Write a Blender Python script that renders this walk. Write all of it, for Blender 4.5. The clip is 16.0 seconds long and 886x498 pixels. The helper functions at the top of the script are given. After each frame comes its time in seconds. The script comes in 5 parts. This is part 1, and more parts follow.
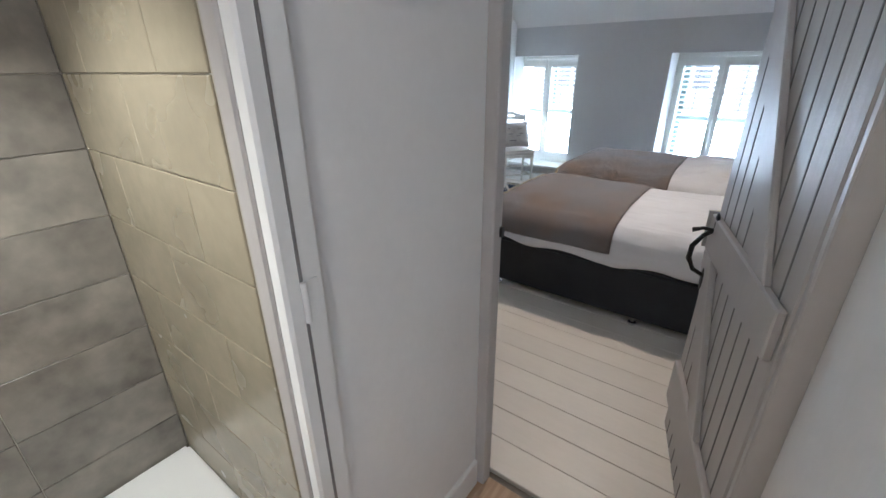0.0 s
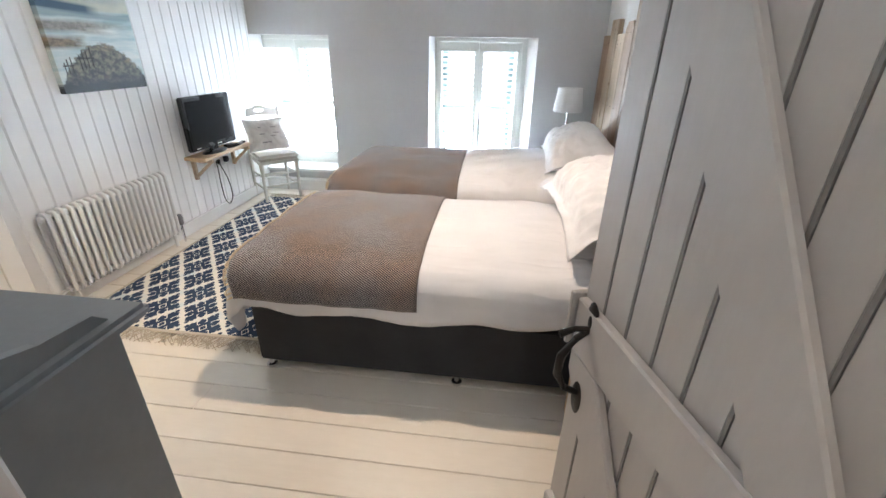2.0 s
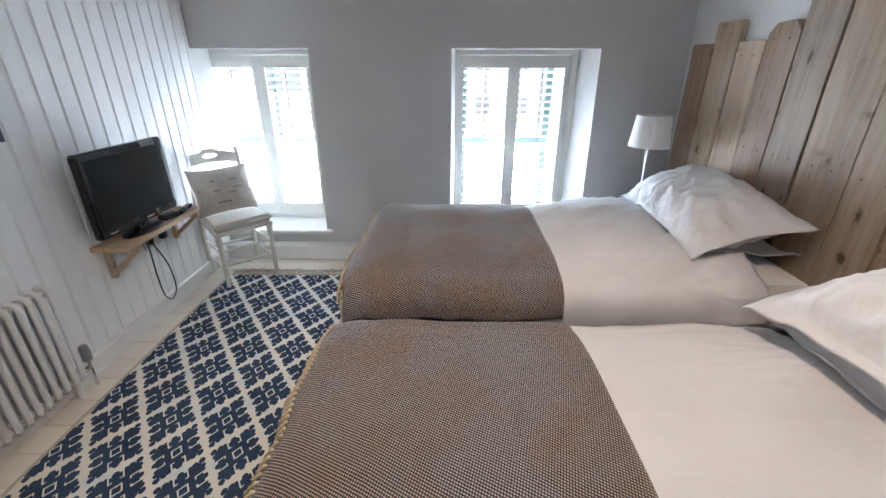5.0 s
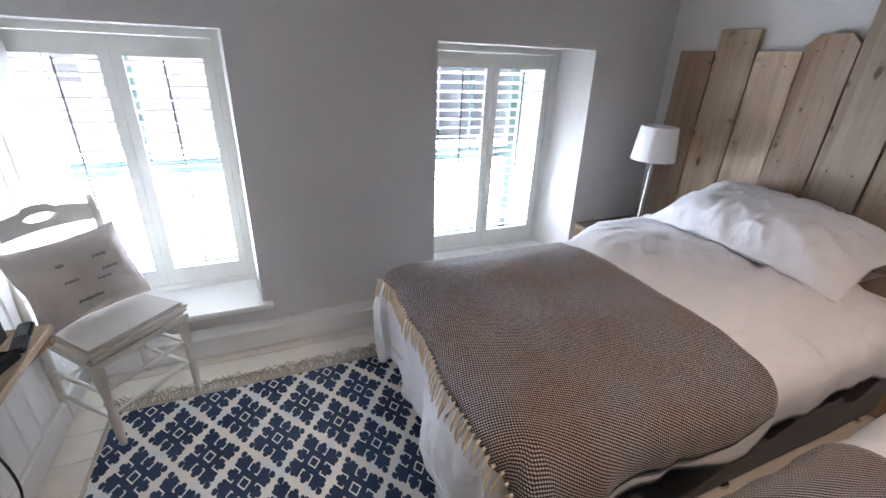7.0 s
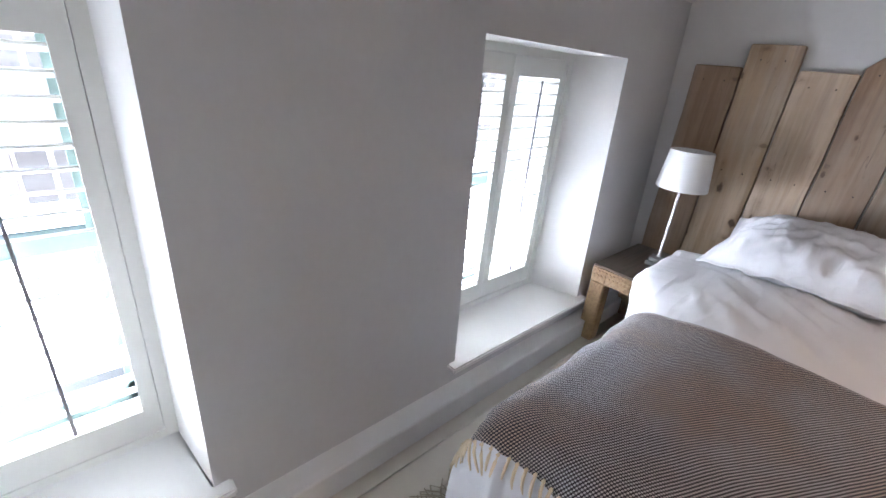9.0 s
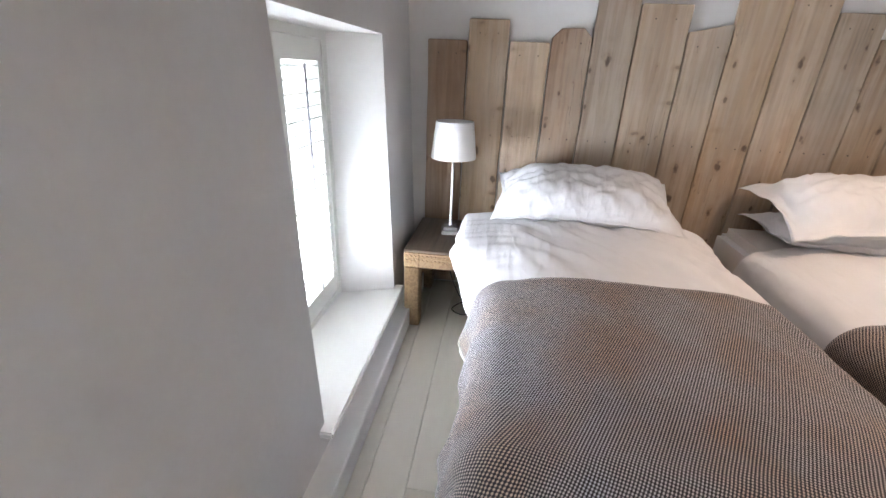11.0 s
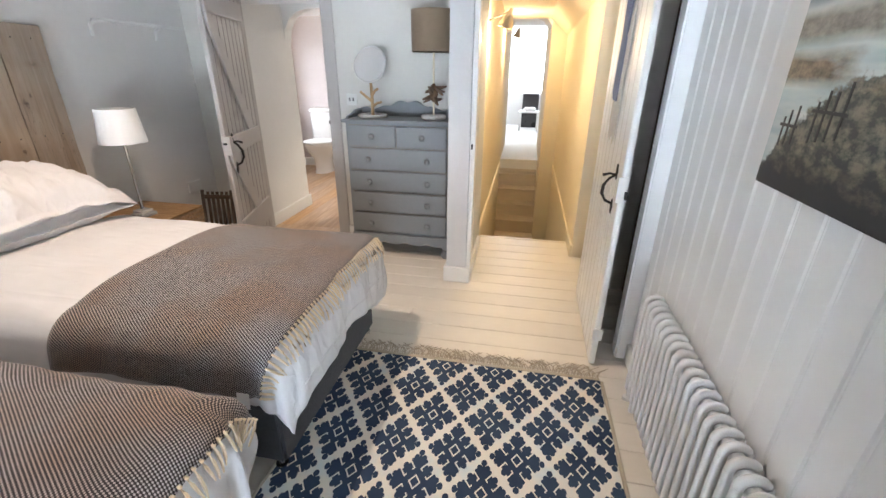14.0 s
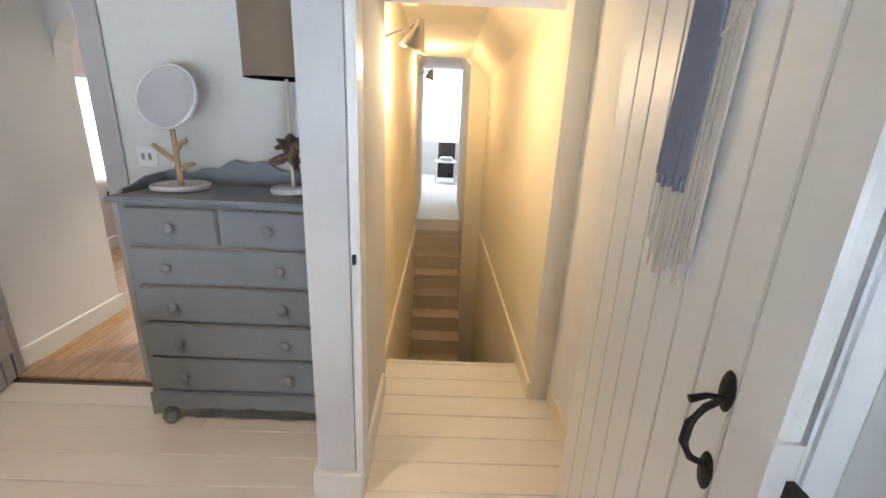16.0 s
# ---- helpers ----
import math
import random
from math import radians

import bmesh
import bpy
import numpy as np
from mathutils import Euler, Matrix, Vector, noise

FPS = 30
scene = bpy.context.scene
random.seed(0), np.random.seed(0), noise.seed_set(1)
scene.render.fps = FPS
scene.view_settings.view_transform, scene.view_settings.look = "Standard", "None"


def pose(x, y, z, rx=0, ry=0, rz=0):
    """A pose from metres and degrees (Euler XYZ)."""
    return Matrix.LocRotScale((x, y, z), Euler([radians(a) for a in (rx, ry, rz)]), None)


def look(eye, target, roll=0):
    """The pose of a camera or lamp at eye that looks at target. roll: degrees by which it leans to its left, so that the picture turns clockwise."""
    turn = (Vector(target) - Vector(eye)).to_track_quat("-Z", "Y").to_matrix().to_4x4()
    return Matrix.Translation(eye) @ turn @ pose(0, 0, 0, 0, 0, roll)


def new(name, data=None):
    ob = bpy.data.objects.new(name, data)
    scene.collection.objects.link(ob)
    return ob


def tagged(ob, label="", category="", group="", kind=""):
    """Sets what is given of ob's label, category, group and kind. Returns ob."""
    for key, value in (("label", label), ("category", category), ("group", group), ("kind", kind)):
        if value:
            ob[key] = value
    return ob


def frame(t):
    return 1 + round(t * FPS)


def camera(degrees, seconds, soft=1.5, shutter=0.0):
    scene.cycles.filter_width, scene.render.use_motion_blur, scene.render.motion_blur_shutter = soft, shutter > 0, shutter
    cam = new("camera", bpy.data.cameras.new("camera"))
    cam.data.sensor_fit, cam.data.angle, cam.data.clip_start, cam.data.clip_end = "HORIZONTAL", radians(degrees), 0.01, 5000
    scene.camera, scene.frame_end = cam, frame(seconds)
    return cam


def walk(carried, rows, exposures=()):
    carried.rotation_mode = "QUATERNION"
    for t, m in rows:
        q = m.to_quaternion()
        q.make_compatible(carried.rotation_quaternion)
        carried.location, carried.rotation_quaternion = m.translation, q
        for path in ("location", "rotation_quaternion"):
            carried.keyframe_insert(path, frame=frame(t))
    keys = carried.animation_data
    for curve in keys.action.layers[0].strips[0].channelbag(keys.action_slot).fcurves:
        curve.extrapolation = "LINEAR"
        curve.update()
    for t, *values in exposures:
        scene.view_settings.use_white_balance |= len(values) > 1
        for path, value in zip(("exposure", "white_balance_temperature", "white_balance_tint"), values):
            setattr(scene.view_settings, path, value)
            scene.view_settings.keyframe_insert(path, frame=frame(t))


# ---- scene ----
cam = camera(93.0, 16.0)
PATH = [
    (0, (1.275, -0.660, 1.408), (0.175, 0.804, 0.612), -0.6),
    (0.5, (1.180, -0.440, 1.399), (0.396, 1.210, 0.586), -1.5),
    (1, (1.088, -0.258, 1.413), (0.642, 1.509, 0.590), -0.6),
    (1.5, (1.000, -0.060, 1.416), (0.821, 1.745, 0.574), 1.0),
    (2, (1.002, 0.189, 1.402), (0.792, 1.983, 0.545), 1.0),
    (2.5, (1.004, 0.417, 1.424), (0.728, 2.201, 0.566), 0.3),
    (3, (0.938, 0.686, 1.378), (0.769, 2.493, 0.539), 0.1),
    (3.5, (0.878, 0.894, 1.413), (0.756, 2.707, 0.579), 0.0),
    (4, (0.834, 1.130, 1.410), (0.548, 2.932, 0.591), -0.5),
    (5.2, (0.17, 1.42, 1.425), (0.26, 3.27, 0.605), 0.3),
    (5.8, (-0.215, 1.64, 1.430), (0.22, 3.42, 0.612), 1.1),
    (6.3, (-0.352, 1.964, 1.436), (0.204, 3.702, 0.617), 1.7),
    (6.5, (-0.417, 2.032, 1.426), (0.236, 3.738, 0.612), 2.0),
    (7, (-0.542, 2.344, 1.428), (0.189, 4.014, 0.606), 2.4),
    (7.5, (-0.613, 2.644, 1.440), (0.178, 4.284, 0.612), 2.8),
    (8, (-0.746, 2.940, 1.429), (0.234, 4.460, 0.576), 3.8),
    (8.2, (-0.780, 3.051, 1.425), (0.261, 4.532, 0.574), 4.3),
    (10.3, (-0.790, 3.872, 1.375), (0.861, 4.718, 0.628), 3.6),
    (10.5, (-0.759, 3.889, 1.372), (0.941, 4.622, 0.615), 2.8),
    (11, (-0.721, 3.944, 1.378), (1.103, 4.168, 0.589), 2.3),
    (11.5, (-0.722, 4.008, 1.397), (1.087, 3.691, 0.605), 2.7),
    (12, (-0.735, 3.984, 1.393), (0.927, 3.180, 0.626), 2.8),
    (12.5, (-0.689, 3.994, 1.423), (0.673, 2.746, 0.657), 2.2),
    (13, (-0.710, 3.957, 1.413), (0.283, 2.398, 0.651), 1.9),
    (13.5, (-0.750, 3.817, 1.401), (-0.194, 2.070, 0.603), 1.3),
    (14, (-0.804, 3.603, 1.399), (-0.467, 1.798, 0.607), 0.6),
    (14.5, (-0.778, 3.347, 1.370), (-0.610, 1.479, 0.674), 0.6),
    (15, (-0.725, 2.994, 1.409), (-0.802, 1.097, 0.778), 2.8),
    (15.5, (-0.746, 2.592, 1.414), (-0.844, 0.680, 0.836), 2.8),
    (16, (-0.746, 2.207, 1.384), (-0.773, 0.300, 0.784), 2.4),
]
walk(cam, [(t, look(eye, target, roll)) for t, eye, target, roll in PATH],
     [(0, 2.0, 5300, 9), (1, 2.28, 5600, 10), (1.6, 2.40, 5800, 9), (2, 2.76, 5850, 10), (2.7, 2.55, 5800, 10), (3.5, 2.38, 5800, 11), (4, 2.22, 5700, 11), (6.5, 1.95, 5950, 16), (8, 1.76, 6000, 21),
      (9.0, 1.92, 6050, 19), (10.5, 2.36, 6150, 17), (12, 2.25, 6500, 18), (13, 2.36, 6450, 16), (14, 2.56, 6000, 12), (14.8, 2.60, 6050, 13), (15.4, 2.28, 6050, 14), (16, 2.26, 5950, 12)])
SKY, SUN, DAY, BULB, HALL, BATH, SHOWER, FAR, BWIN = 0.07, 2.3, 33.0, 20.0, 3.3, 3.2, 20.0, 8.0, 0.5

# ---- world and light ----
world = bpy.data.worlds.new("sky")
scene.world = world
world.use_nodes = True
wn = world.node_tree
sky = wn.nodes.new("ShaderNodeTexSky")
sky.sky_type, sky.sun_disc = "NISHITA", False
sky.sun_elevation, sky.sun_rotation = radians(48), radians(150)
wn.links.new(sky.outputs[0], wn.nodes["Background"].inputs[0])
wn.nodes["Background"].inputs[1].default_value = SKY


def lamp(name, kind, place, energy, colour, size=0.1, target=None, size_y=None):
    data = bpy.data.lights.new(name, kind)
    data.energy, data.color = energy, colour
    if kind == "SUN":
        data.angle = radians(size)
    elif kind == "AREA":
        data.shape = "RECTANGLE"
        data.size, data.size_y = size, size_y or size
    else:
        data.shadow_soft_size = size
    ob = new(name, data)
    ob.matrix_world = look(place, target) if target else Matrix.Translation(place)
    return ob


lamp("sun", "SUN", (6, -10, 14), SUN, (1.0, 0.93, 0.84), 0.6, target=(0, 8, 0))
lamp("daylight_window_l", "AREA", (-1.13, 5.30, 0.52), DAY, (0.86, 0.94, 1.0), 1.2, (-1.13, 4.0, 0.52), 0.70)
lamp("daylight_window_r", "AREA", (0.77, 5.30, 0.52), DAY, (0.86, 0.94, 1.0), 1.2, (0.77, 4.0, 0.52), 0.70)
spot = lamp("ceiling_spot", "SPOT", (0.48, 2.12, 2.325), BULB, (1.0, 0.735, 0.51), 0.03, (0.48, 2.10, 0))
spot.data.spot_size, spot.data.spot_blend = radians(114), 0.7
lamp("hall_bulb", "POINT", (-0.62, -0.02, 1.62), HALL, (1.0, 0.72, 0.40), 0.03)
lamp("hall_bulb_far", "POINT", (-0.62, -2.2, 1.75), HALL * 0.8, (1.0, 0.72, 0.40), 0.03)
lamp("daylight_far_room", "AREA", (-0.6, -8.2, 1.5), FAR, (0.95, 0.98, 1.0), 1.3, (-0.7, -4, 0.6), 1.3)
lamp("daylight_bathroom", "AREA", (2.42, -1.75, 1.15), BWIN, (0.95, 0.98, 1.0), 0.5, (0.8, -1.2, 0.8), 0.8)
lamp("bathroom_spot", "POINT", (1.3, -1.3, 1.98), BATH, (1.0, 0.85, 0.68), 0.04)
shower = lamp("shower_spot", "SPOT", (0.25, -0.75, 1.98), SHOWER, (1.0, 0.88, 0.69), 0.03, (0.22, -0.72, 0))
shower.data.spot_size, shower.data.spot_blend = radians(104), 0.7


# ---- materials ----
def nodes_of(name):
    m = bpy.data.materials.new(name)
    m.use_nodes = True
    return m, m.node_tree, m.node_tree.nodes["Principled BSDF"]


def op(nt, kind, a, b=None, c=None, clamp=False):
    n = nt.nodes.new("ShaderNodeMath")
    n.operation, n.use_clamp = kind, clamp
    for i, v in enumerate((a, b, c)):
        if v is None:
            continue
        if isinstance(v, (int, float)):
            n.inputs[i].default_value = v
        else:
            nt.links.new(v, n.inputs[i])
    return n.outputs[0]


def mixc(nt, fac, a, b):
    n = nt.nodes.new("ShaderNodeMix")
    n.data_type = "RGBA"
    for i, v in ((0, fac), (6, a), (7, b)):
        if isinstance(v, (int, float)):
            n.inputs[i].default_value = v
        elif isinstance(v, tuple):
            n.inputs[i].default_value = (*v, 1)
        else:
            nt.links.new(v, n.inputs[i])
    return n.outputs[2]


def coords(nt, kind="Object", scale=(1, 1, 1), random_shift=False):
    t = nt.nodes.new("ShaderNodeTexCoord")
    v = nt.nodes.new("ShaderNodeMapping")
    v.inputs["Scale"].default_value = scale
    nt.links.new(t.outputs[kind], v.inputs["Vector"])
    if random_shift:
        o = nt.nodes.new("ShaderNodeObjectInfo")
        c = nt.nodes.new("ShaderNodeCombineXYZ")
        for i, k in enumerate((37.0, 11.0, 23.0)):
            nt.links.new(op(nt, "MULTIPLY", o.outputs["Random"], k), c.inputs[i])
        nt.links.new(c.outputs[0], v.inputs["Location"])
    return v.outputs[0]


def tex_noise(nt, vec, scale, detail=4, rough=0.55):
    n = nt.nodes.new("ShaderNodeTexNoise")
    n.inputs["Scale"].default_value, n.inputs["Detail"].default_value, n.inputs["Roughness"].default_value = scale, detail, rough
    nt.links.new(vec, n.inputs["Vector"])
    return n.outputs[0]


def ramp(nt, fac, lo, hi):
    n = nt.nodes.new("ShaderNodeMapRange")
    n.inputs[1].default_value, n.inputs[2].default_value = lo, hi
    nt.links.new(fac, n.inputs[0])
    return n.outputs[0]


def bump(nt, bsdf, height, strength, distance=0.01):
    n = nt.nodes.new("ShaderNodeBump")
    n.inputs["Strength"].default_value, n.inputs["Distance"].default_value = strength, distance
    nt.links.new(height, n.inputs["Height"])
    nt.links.new(n.outputs[0], bsdf.inputs["Normal"])


def surface(name, c1, c2, rough=0.6, large=1.5, fine=60, bumps=0.15, metal=0.0, stretch=(1, 1, 1), rand=0.0, dist=0.004, spec=0.5):
    """A plain surface: two tints blended at two scales, uneven gloss, fine relief."""
    m, nt, b = nodes_of(name)
    vec = coords(nt, "Object", stretch, rand > 0)
    n1, n2 = tex_noise(nt, vec, large, 3), tex_noise(nt, vec, fine, 4)
    f = op(nt, "ADD", op(nt, "MULTIPLY", ramp(nt, n1, 0.3, 0.7), 0.65), op(nt, "MULTIPLY", ramp(nt, n2, 0.3, 0.7), 0.35), clamp=True)
    col = mixc(nt, f, c1, c2)
    if rand:
        o = nt.nodes.new("ShaderNodeObjectInfo")
        h = nt.nodes.new("ShaderNodeHueSaturation")
        nt.links.new(op(nt, "ADD", op(nt, "MULTIPLY", o.outputs["Random"], rand), 1 - rand / 2), h.inputs["Value"])
        nt.links.new(col, h.inputs["Color"])
        col = h.outputs[0]
    nt.links.new(col, b.inputs["Base Color"])
    nt.links.new(op(nt, "ADD", op(nt, "MULTIPLY", n1, 0.16), rough - 0.08), b.inputs["Roughness"])
    b.inputs["Metallic"].default_value = metal
    b.inputs["Specular IOR Level"].default_value = spec
    bump(nt, b, n2, bumps, dist)
    return m


def wood(name, dark, mid, light, axis=2, rough=0.65, knots=True, rand=0.3, grain=1.0):
    m, nt, b = nodes_of(name)
    s = [14.0 * grain] * 3
    s[axis] = 0.9 * grain
    vec = coords(nt, "Object", tuple(s), True)
    warp = tex_noise(nt, vec, 1.0, 3)
    fine = tex_noise(nt, vec, 7.0, 5, 0.65)
    ring = op(nt, "SINE", op(nt, "MULTIPLY", warp, 30.0))
    col = mixc(nt, ramp(nt, ring, -1.0, 1.0), mid, light)
    col = mixc(nt, op(nt, "MULTIPLY", ramp(nt, fine, 0.50, 0.78), 0.38), col, dark)
    height = op(nt, "ADD", op(nt, "MULTIPLY", ring, 0.25), fine)
    if knots:
        # greyed, weathered patches and reddish stained bands, each plank its own
        q = [5.0] * 3
        q[axis] = 1.3
        grey = ramp(nt, tex_noise(nt, coords(nt, "Object", tuple(q), True), 1.0, 5, 0.65), 0.42, 0.68)
        col = mixc(nt, op(nt, "MULTIPLY", grey, 0.55), col, (0.40, 0.345, 0.285))
        q = [11.0] * 3
        q[axis] = 0.55
        band = ramp(nt, tex_noise(nt, coords(nt, "Object", tuple(q), True), 1.0, 3), 0.56, 0.70)
        col = mixc(nt, op(nt, "MULTIPLY", band, 0.50), col, (0.20, 0.115, 0.065))
        wob = op(nt, "MULTIPLY", op(nt, "SUBTRACT", tex_noise(nt, coords(nt, "Object", (30, 30, 30), True), 1.0, 2), 0.5), 0.30)
        for across, along, some_of, size, depth in ((9.0, 5.2, 0.50, 0.17, 0.88), (16.0, 9.0, 0.66, 0.15, 0.75), (7.0, 16.0, 0.80, 0.20, 0.45)):
            k = [across] * 3
            k[axis] = along
            kv = coords(nt, "Object", tuple(k), True)
            v = nt.nodes.new("ShaderNodeTexVoronoi")
            v.inputs["Scale"].default_value = 1.0
            nt.links.new(kv, v.inputs["Vector"])
            some = op(nt, "GREATER_THAN", v.outputs["Color"], some_of)
            dist = op(nt, "ADD", v.outputs["Distance"], wob)
            spot = op(nt, "MULTIPLY", some, ramp(nt, dist, size, size * 0.55))
            halo = op(nt, "MULTIPLY", some, ramp(nt, dist, size * 2.0, size * 0.7))
            col = mixc(nt, op(nt, "MULTIPLY", halo, 0.28), col, (0.22, 0.13, 0.075))
            col = mixc(nt, op(nt, "MULTIPLY", spot, depth), col, dark)
        crack = ramp(nt, op(nt, "ABSOLUTE", op(nt, "SUBTRACT", tex_noise(nt, vec, 2.2, 2), 0.5)), 0.006, 0.0)
        some = ramp(nt, tex_noise(nt, coords(nt, "Object", (4, 4, 1.6), True), 1.0, 2), 0.52, 0.62)
        col = mixc(nt, op(nt, "MULTIPLY", op(nt, "MULTIPLY", crack, some), 0.6), col, dark)
        height = op(nt, "SUBTRACT", height, op(nt, "MULTIPLY", crack, some))
    blot = ramp(nt, tex_noise(nt, coords(nt, "Object", (3, 3, 3), True), 1.0, 4), 0.45, 0.75)
    col = mixc(nt, op(nt, "MULTIPLY", blot, 0.25), col, dark)
    o = nt.nodes.new("ShaderNodeObjectInfo")
    h = nt.nodes.new("ShaderNodeHueSaturation")
    nt.links.new(op(nt, "ADD", op(nt, "MULTIPLY", o.outputs["Random"], rand), 1 - rand * 0.5), h.inputs["Value"])
    nt.links.new(op(nt, "ADD", op(nt, "MULTIPLY", op(nt, "FRACT", op(nt, "MULTIPLY", o.outputs["Random"], 7.3)), 0.30), 0.85), h.inputs["Saturation"])
    nt.links.new(col, h.inputs["Color"])
    nt.links.new(h.outputs[0], b.inputs["Base Color"])
    b.inputs["Roughness"].default_value = rough
    bump(nt, b, height, 0.35, 0.003)
    return m


def fabric(name, c1, c2, weave=900.0, rough=0.9, sheen=0.2, strength=0.25, creases=0.0, soft=0.4):
    m, nt, b = nodes_of(name)
    vec = coords(nt, "Object")
    n1, n2 = tex_noise(nt, vec, 5.0, 4), tex_noise(nt, vec, weave, 2)
    nt.links.new(mixc(nt, ramp(nt, n1, 0.3, 0.7), c1, c2), b.inputs["Base Color"])
    b.inputs["Roughness"].default_value, b.inputs["Sheen Weight"].default_value = rough, sheen
    b.inputs["Specular IOR Level"].default_value = 0.25
    long_way = coords(nt, "Object", (2.2, 11, 7))
    long_way.node.inputs["Rotation"].default_value = (0.0, 0.0, 0.5)
    fold = op(nt, "ABSOLUTE", op(nt, "SUBTRACT", tex_noise(nt, long_way, 1.0, 2, 0.45), 0.5))
    bump(nt, b, op(nt, "ADD", op(nt, "MULTIPLY", fold, -creases), op(nt, "ADD", op(nt, "MULTIPLY", tex_noise(nt, vec, 28.0, 4), soft), op(nt, "MULTIPLY", n2, 0.08))), strength, 0.012)
    return m


def twill(name):
    """Two-tone diagonal weave on the cloth's own metres."""
    m, nt, b = nodes_of(name)
    u = nt.nodes.new("ShaderNodeUVMap")
    sep = nt.nodes.new("ShaderNodeSeparateXYZ")
    nt.links.new(u.outputs[0], sep.inputs[0])
    x, y = sep.outputs[0], sep.outputs[1]
    d1 = op(nt, "SINE", op(nt, "MULTIPLY", op(nt, "ADD", op(nt, "MULTIPLY", x, 0.55), y), 2 * math.pi / 0.0078))
    d2 = op(nt, "SINE", op(nt, "MULTIPLY", op(nt, "SUBTRACT", x, op(nt, "MULTIPLY", y, 0.25)), 2 * math.pi / 0.0062))
    f = ramp(nt, op(nt, "ADD", d1, op(nt, "MULTIPLY", d2, 0.75)), 0.0, 0.8)
    vec = coords(nt, "UV", (1, 1, 1))
    n = ramp(nt, tex_noise(nt, vec, 3.2, 3), 0.40, 0.62)
    light = mixc(nt, n, (0.47, 0.455, 0.465), (0.46, 0.345, 0.27))
    nt.links.new(mixc(nt, f, (0.040, 0.035, 0.038), light), b.inputs["Base Color"])
    b.inputs["Roughness"].default_value, b.inputs["Sheen Weight"].default_value = 0.95, 0.25
    b.inputs["Specular IOR Level"].default_value = 0.15
    bump(nt, b, op(nt, "ADD", f, op(nt, "MULTIPLY", tex_noise(nt, vec, 30, 3), 2.0)), 0.5, 0.002)
    return m


def rug_weave(name, px, py):
    """Navy stepped medallions in a diagonal cream lattice."""
    m, nt, b = nodes_of(name)
    u = nt.nodes.new("ShaderNodeUVMap")
    sep = nt.nodes.new("ShaderNodeSeparateXYZ")
    nt.links.new(u.outputs[0], sep.inputs[0])
    x, y = op(nt, "DIVIDE", sep.outputs[0], px), op(nt, "DIVIDE", sep.outputs[1], py)

    def cell(v):
        return op(nt, "SUBTRACT", op(nt, "FRACT", v), 0.5)
    s, t = cell(op(nt, "ADD", x, y)), cell(op(nt, "SUBTRACT", x, y))
    a, c = op(nt, "ABSOLUTE", s), op(nt, "ABSOLUTE", t)
    r, q = op(nt, "MAXIMUM", a, c), op(nt, "MINIMUM", a, c)

    def disc(cr, cq, rad):
        u2 = op(nt, "POWER", op(nt, "ABSOLUTE", op(nt, "SUBTRACT", r, cr)), 2.0)
        v2 = op(nt, "POWER", op(nt, "ABSOLUTE", op(nt, "SUBTRACT", q, cq)), 2.0)
        return op(nt, "LESS_THAN", op(nt, "ADD", u2, v2), rad * rad)

    def bar(r1, q0, q1):
        return op(nt, "MULTIPLY", op(nt, "LESS_THAN", r, r1), op(nt, "MULTIPLY", op(nt, "GREATER_THAN", q, q0), op(nt, "LESS_THAN", q, q1)))
    navy = op(nt, "LESS_THAN", r, 0.366)
    for piece in (disc(0.395, 0.385, 0.058), disc(0.378, 0.260, 0.060), disc(0.372, 0.170, 0.045), disc(0.378, 0.0, 0.062)):
        navy = op(nt, "MAXIMUM", navy, piece)
    ring = op(nt, "MULTIPLY", op(nt, "GREATER_THAN", r, 0.070), op(nt, "LESS_THAN", r, 0.098))
    hook = op(nt, "MULTIPLY", bar(1.0, 0.108, 0.136), op(nt, "GREATER_THAN", r, 0.215))
    tip = op(nt, "MULTIPLY", bar(0.240, 0.062, 0.136), op(nt, "GREATER_THAN", r, 0.215))
    pale_lines = op(nt, "MAXIMUM", ring, op(nt, "MAXIMUM", hook, tip))
    mask = op(nt, "MULTIPLY", navy, op(nt, "SUBTRACT", 1.0, pale_lines))
    vec = coords(nt, "UV")
    n1, n2 = tex_noise(nt, vec, 4, 3), tex_noise(nt, vec, 420, 2)
    blue = mixc(nt, ramp(nt, n1, 0.3, 0.7), (0.026, 0.042, 0.085), (0.046, 0.075, 0.130))
    pale = mixc(nt, ramp(nt, n2, 0.3, 0.7), (0.80, 0.76, 0.68), (0.70, 0.67, 0.60))
    pale = mixc(nt, ramp(nt, tex_noise(nt, vec, 9, 2), 0.5, 0.7), pale, (0.60, 0.67, 0.68))
    nt.links.new(mixc(nt, mask, pale, blue), b.inputs["Base Color"])
    b.inputs["Roughness"].default_value = 0.95
    b.inputs["Specular IOR Level"].default_value = 0.15
    bump(nt, b, op(nt, "ADD", n2, op(nt, "MULTIPLY", mask, 0.4)), 0.6, 0.002)
    return m


